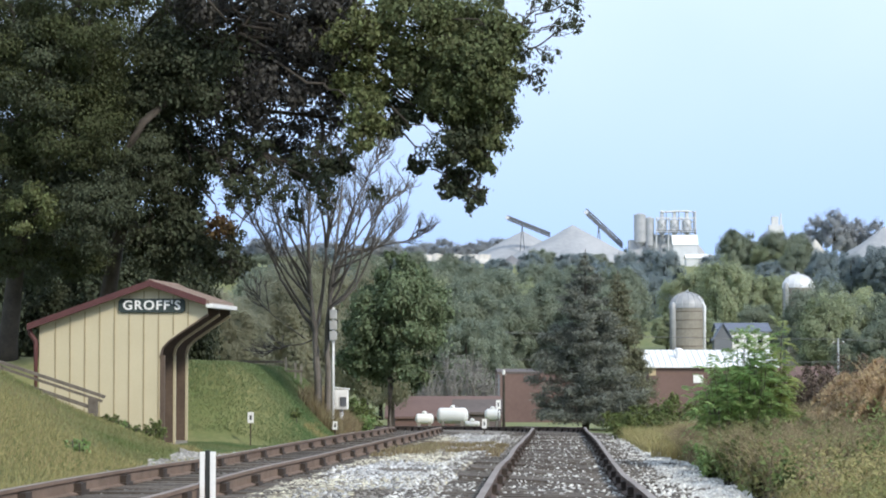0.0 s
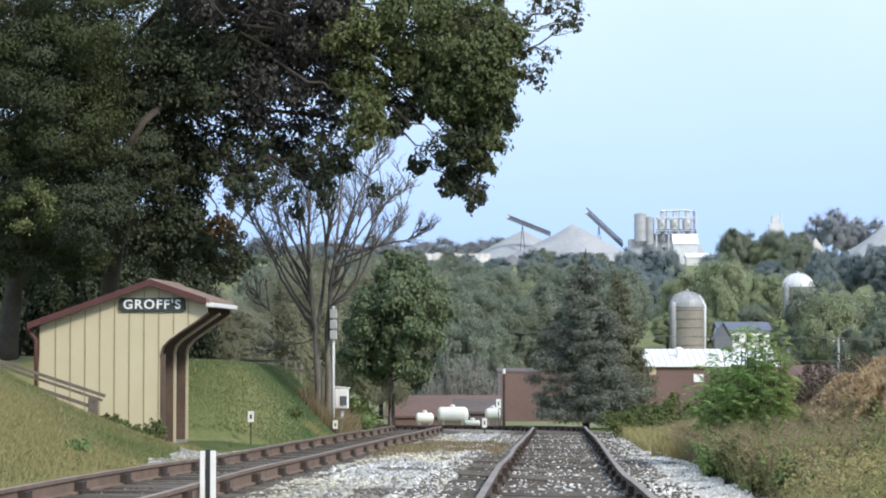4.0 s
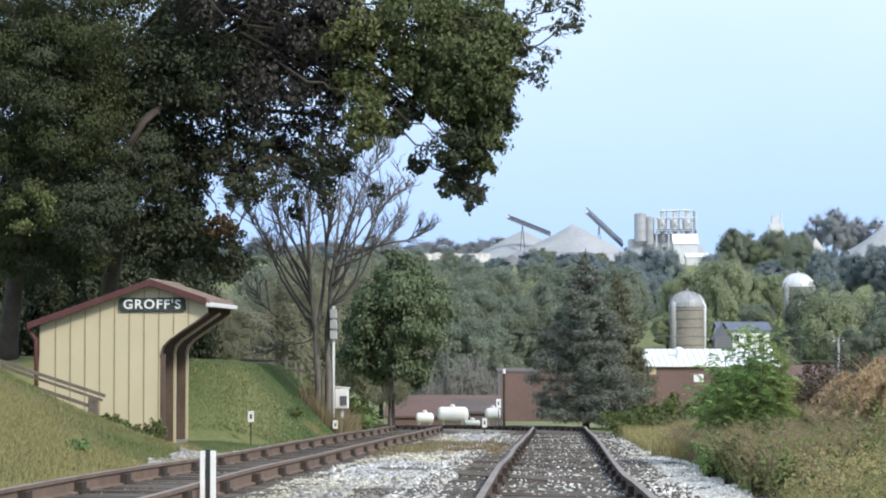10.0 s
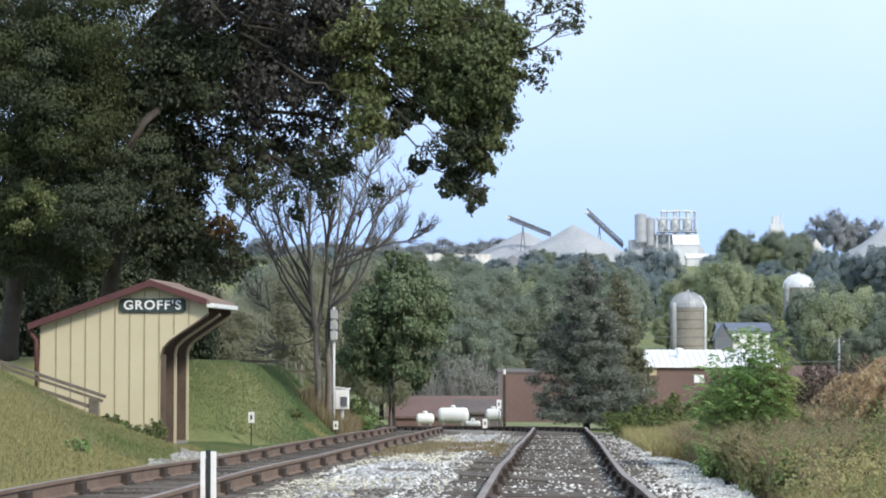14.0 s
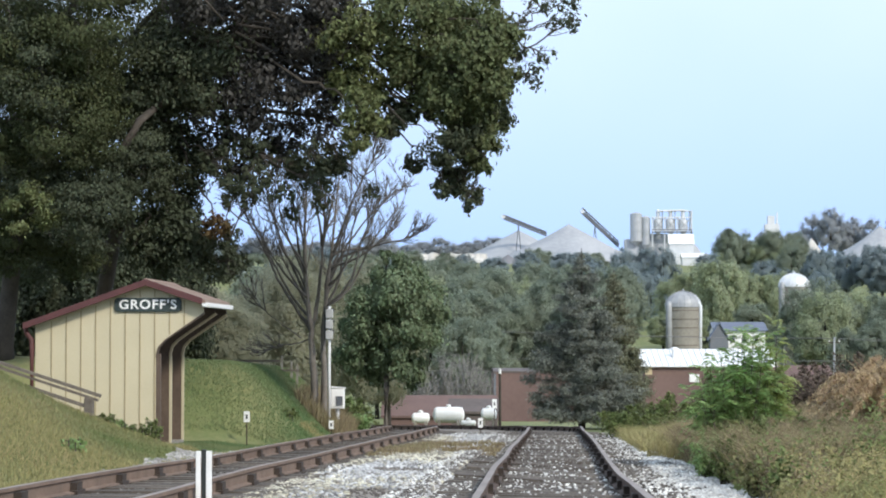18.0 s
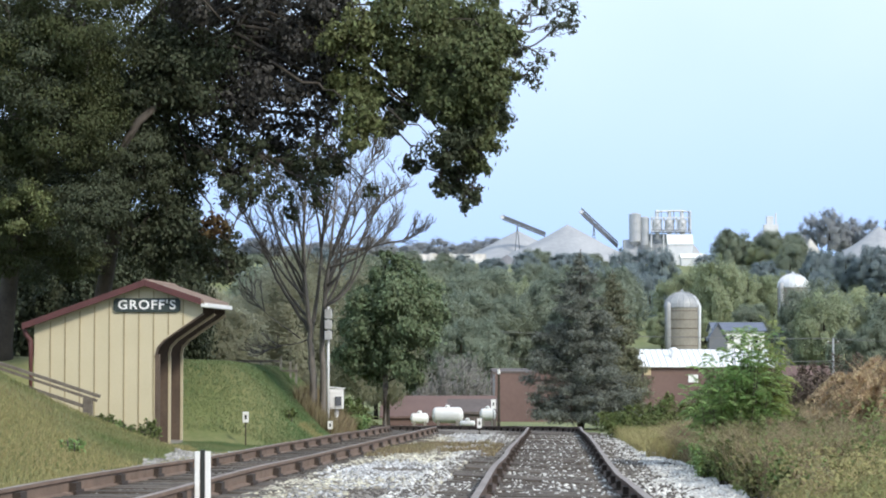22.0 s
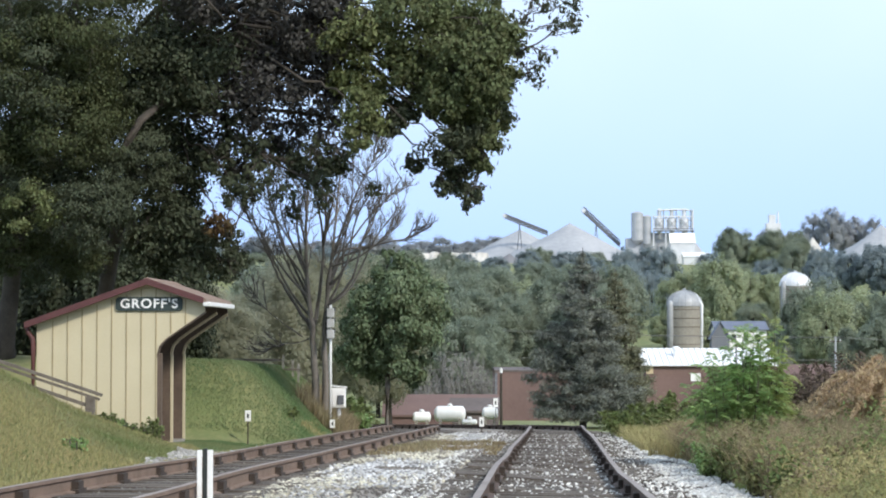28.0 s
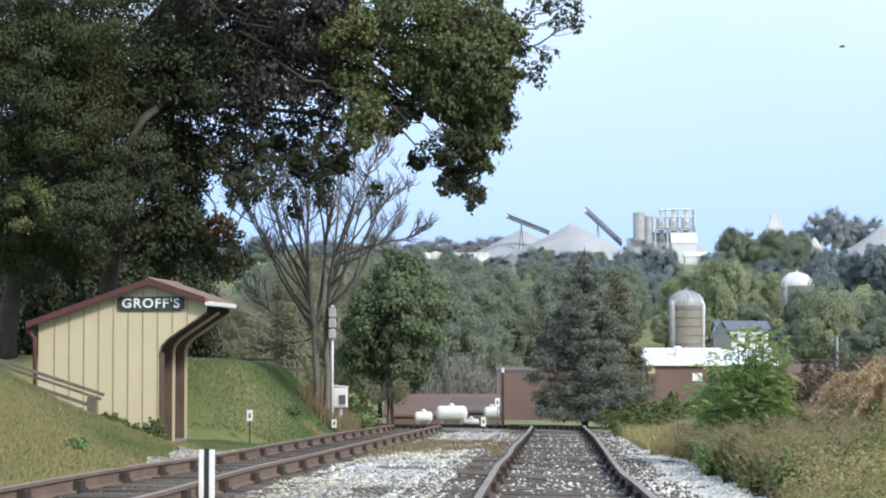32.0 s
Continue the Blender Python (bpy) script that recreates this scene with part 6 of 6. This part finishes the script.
stuff("track_edge_grass", blade_mesh("track_edge_grass", patchy(verge(9000, -6.3, -5.7, 24, 62), 0.5, 0.6, 3.0), 0.14, 0.014, M_DRY, rng), "dry grass along the siding", "grass")
stuff("verge_dry_grass", blade_mesh("verge_dry_grass", [q for q in verge(22000, 1.6, 3.6, 40, 57) if noise.noise((q[0] * 0.7, q[1] * 0.3, 9.0)) > -0.25], 0.44, 0.015, M_DRY, rng, lean=0.5), "yellow dry grass beside the ballast", "grass")
stuff("between_track_grass", blade_mesh("between_track_grass", patchy(scatter(14000, -3.3, -1.05, 38.5, 47, bed_z), 0.4, 1.3, 12.0, 0.15), 0.12, 0.014, M_WEED, rng), "yellow-green tufts between the tracks near the crest", "grass")
herbs = herb_points(25000, 2.2, 6.0, 19, 25.6, 0.5, 5)
brown = [noise.noise((q[0] * 0.9, q[1] * 0.35, 17.0)) + 0.05 * (q[1] - 25) > 0.08 for q in herbs]
stuff("verge_herbs", leaf_mesh("verge_herbs", [q for q, k in zip(herbs, brown) if not k], 0.06, M_HERB, rng, droop=0.1, wide=0.4, mid=(5, 27, -4)), "low yellow-green leafy weeds beside the ballast", "weeds")
stuff("withered_herbs", leaf_mesh("withered_herbs", [q for q, k in zip(herbs, brown) if k], 0.06, M_WEED, rng, droop=0.1, wide=0.3, mid=(5, 27, -4)), "withered brown leafy weeds beside the ballast", "weeds")
stuff("verge_green_herbs", leaf_mesh("verge_green_herbs", herb_points(9000, 2.1, 4.4, 23, 35, 0.75, 9), 0.065, M_VINE, rng, droop=0.1, wide=0.45, mid=(5, 30, -4)), "green leafy weeds among brown grass", "weeds")
stuff("verge_grass", blade_mesh("verge_grass", verge(9000, 2.2, 6.0, 19, 30), 0.26, 0.012, M_DRY, rng, lean=0.5), "thin dry grass in the verge", "grass")
stuff("brown_weeds", blade_mesh("brown_weeds", patchy(verge(74000, 2.2, 8.0, 24.3, 44), 0.85, 0.7, 2.0), 0.66, 0.010, M_WEED, rng, lean=0.7), "tall brown seed-headed weeds", "weeds")
stuff("brown_seed_heads", leaf_mesh("brown_seed_heads", [(x, y, z + 0.75 * (0.45 + 0.55 * k)) for (x, y, z), k in zip(patchy(verge(16000, 4.7, 8.0, 30, 43), 0.65, 0.7, 2.0), rng.uniform(0, 1, 16000))], 0.06, M_REED, rng, droop=0.2, wide=0.3), "small tan seed heads on the weeds", "weeds")
def foxtails(n, u0, u1, y0, y1, h, seed):
    """Points along nodding seed heads on thin stalks."""
    r = np.random.default_rng(seed)
    out = []
    for x, y, z in verge(n, u0, u1, y0, y1):
        a, k = r.uniform(0, math.tau), h * r.uniform(0.7, 1.2)
        for q in range(9):
            w = q / 8
            out.append((x + math.cos(a) * 0.17 * w, y + math.sin(a) * 0.17 * w, z + k + 0.08 * w - 0.16 * w * w))
    return out


stuff("nodding_foxtails", leaf_mesh("nodding_foxtails", foxtails(1500, 2.3, 6.0, 19, 29, 0.46, 31), 0.045, M_DRY, rng, droop=0.2, wide=0.4), "pale nodding foxtail heads over the weeds", "grass")
stuff("verge_brush", blade_mesh("verge_brush", verge(12000, 4.5, 14, 44, 62), 0.8, 0.02, M_WEED, rng, lean=0.6), "brown brush behind the verge", "weeds")


def reed_clump(x, y, h, wide, n, seed):
    r = np.random.default_rng(seed)
    g = ground_z(x, y)
    t = thing("reed_clump", x, y, g, "tall tan ornamental grass with drooping plumes", "grass clump", "grass clumps")
    pts = np.stack([r.normal(0, wide * 0.3, n), r.normal(0, wide * 0.3, n), np.zeros(n)], axis=1)
    part("tuft", blade_mesh("tuft", pts, h, 0.018, M_REED, r, lean=0.36), None, t)
    for i in range(64):
        b = Vector((r.normal(0, wide * 0.3), r.normal(0, wide * 0.3), 0))
        out = Vector((r.normal(-0.25, 0.4), r.normal(0, 0.45), 0))
        hh = h * r.uniform(0.72, 1.08)
        st = Shape().tube([b, b + Vector((0, 0, hh * 0.6)) + out * 0.12, b + Vector((0, 0, hh * 0.9)) + out * 0.34, b + Vector((0, 0, hh)) + out * 0.6], [0.007, 0.006, 0.005, 0.004], 4)
        ob = part("plume_stalk", st, M_REED, t)
        c = np.array(b + Vector((0, 0, hh)) + out * 0.6)
        m = 230
        s = r.uniform(0, 1, m)
        q = c + np.stack([out.x * 0.5 * s, out.y * 0.5 * s, 0.03 - 0.34 * s * s], axis=1) + r.normal(0, 0.02, (m, 3))
        part("foliage", leaf_mesh("foliage", q, 0.08, M_PLUME, r, droop=0.9, wide=0.22), None, ob, "feathery tan seed plume")
        MOVING.append((ob, Vector((0, 0, 0)), 1.5, r.uniform(0, 6.28)))
    return t


for i, (x, y, h) in enumerate(((6.6, 32.0, 1.2), (7.05, 32.4, 1.4), (7.6, 32.0, 1.45), (7.3, 34.3, 1.45), (8.1, 33.0, 1.6))):
    reed_clump(x, y, h, 0.8, 1700, 70 + i)

for i, (x, tall, m) in enumerate(((-7.0, 0.28, M_VINE), (-6.75, 0.34, M_VINE), (-6.5, 0.42, M_VINE), (-6.3, 0.26, M_SHRUB), (-6.1, 0.32, M_VINE), (-5.9, 0.24, M_VINE), (-5.62, 0.5, M_VINE))):
    shrub(x, 44.5, ground_z(x, 44.5) + tall, 0.5, "small leafy weed against the shelter wall", m, 90 + i, stems=6, dens=420, leaf=0.085, swing=1.0, name="weed")
shrub(-5.75, 36.0, ground_z(-5.75, 36.0) + 0.3, 0.5, "green weed on the bank above the rail", M_SHRUB, 95, stems=5, dens=300, leaf=0.09, swing=1.0, name="weed")

# ---- a passing insect ----
fly = thing("insect", 4.0, 4.0, 2.0, "small grey flying insect against the sky", "insect")
part("body", Shape().tube([(-0.006, 0, 0), (-0.003, 0, 0.0005), (0.003, 0, 0.0005), (0.006, 0, 0)], [0.0008, 0.002, 0.0018, 0.0006], 8), M_MIDSTEEL, fly, smooth=True)
for s in (-1, 1):
    part("wing", Shape().box(-0.003, 0.003, min(0, s * 0.008), max(0, s * 0.008), 0.0015, 0.0018), M_STEEL, fly)


# ---- what moves ----
def swing_rows(pivot, amount, phase):
    """A slow sway in gusts about the pivot."""
    rows = []
    for i in range(65):
        t = i * 0.5
        gust = 0.6 + 0.4 * math.sin(0.41 * t + 0.6) + 0.25 * math.sin(1.07 * t + phase)
        a = amount * gust * (0.6 * math.sin(3.1 * t + phase) + 0.4 * math.sin(4.9 * t + 1.7 * phase))
        b = amount * gust * 0.6 * math.sin(2.4 * t + 2.3 * phase)
        rows.append((t, pose(pivot[0], pivot[1], pivot[2], b, a, 0.5 * a)))
    return rows


def motions():
    for ob, pivot, amount, phase in MOVING:
        walk(ob, swing_rows(pivot, amount, phase))
    walk(fly, [(0, pose(2.5, 4, 2.2)), (11.9, pose(1.6, 4, 1.75)), (12.2, pose(0.347, 4, 1.262)), (12.3, pose(0.13, 4, 1.145)), (12.6, pose(-1.6, 4, 0.95)),
               (20, pose(-3, 3, 2.5)), (28, pose(3, 3, 2.6)), (31.8, pose(1.1, 4, 1.30)), (32.0, pose(0.714, 4, 1.337))])


motions()
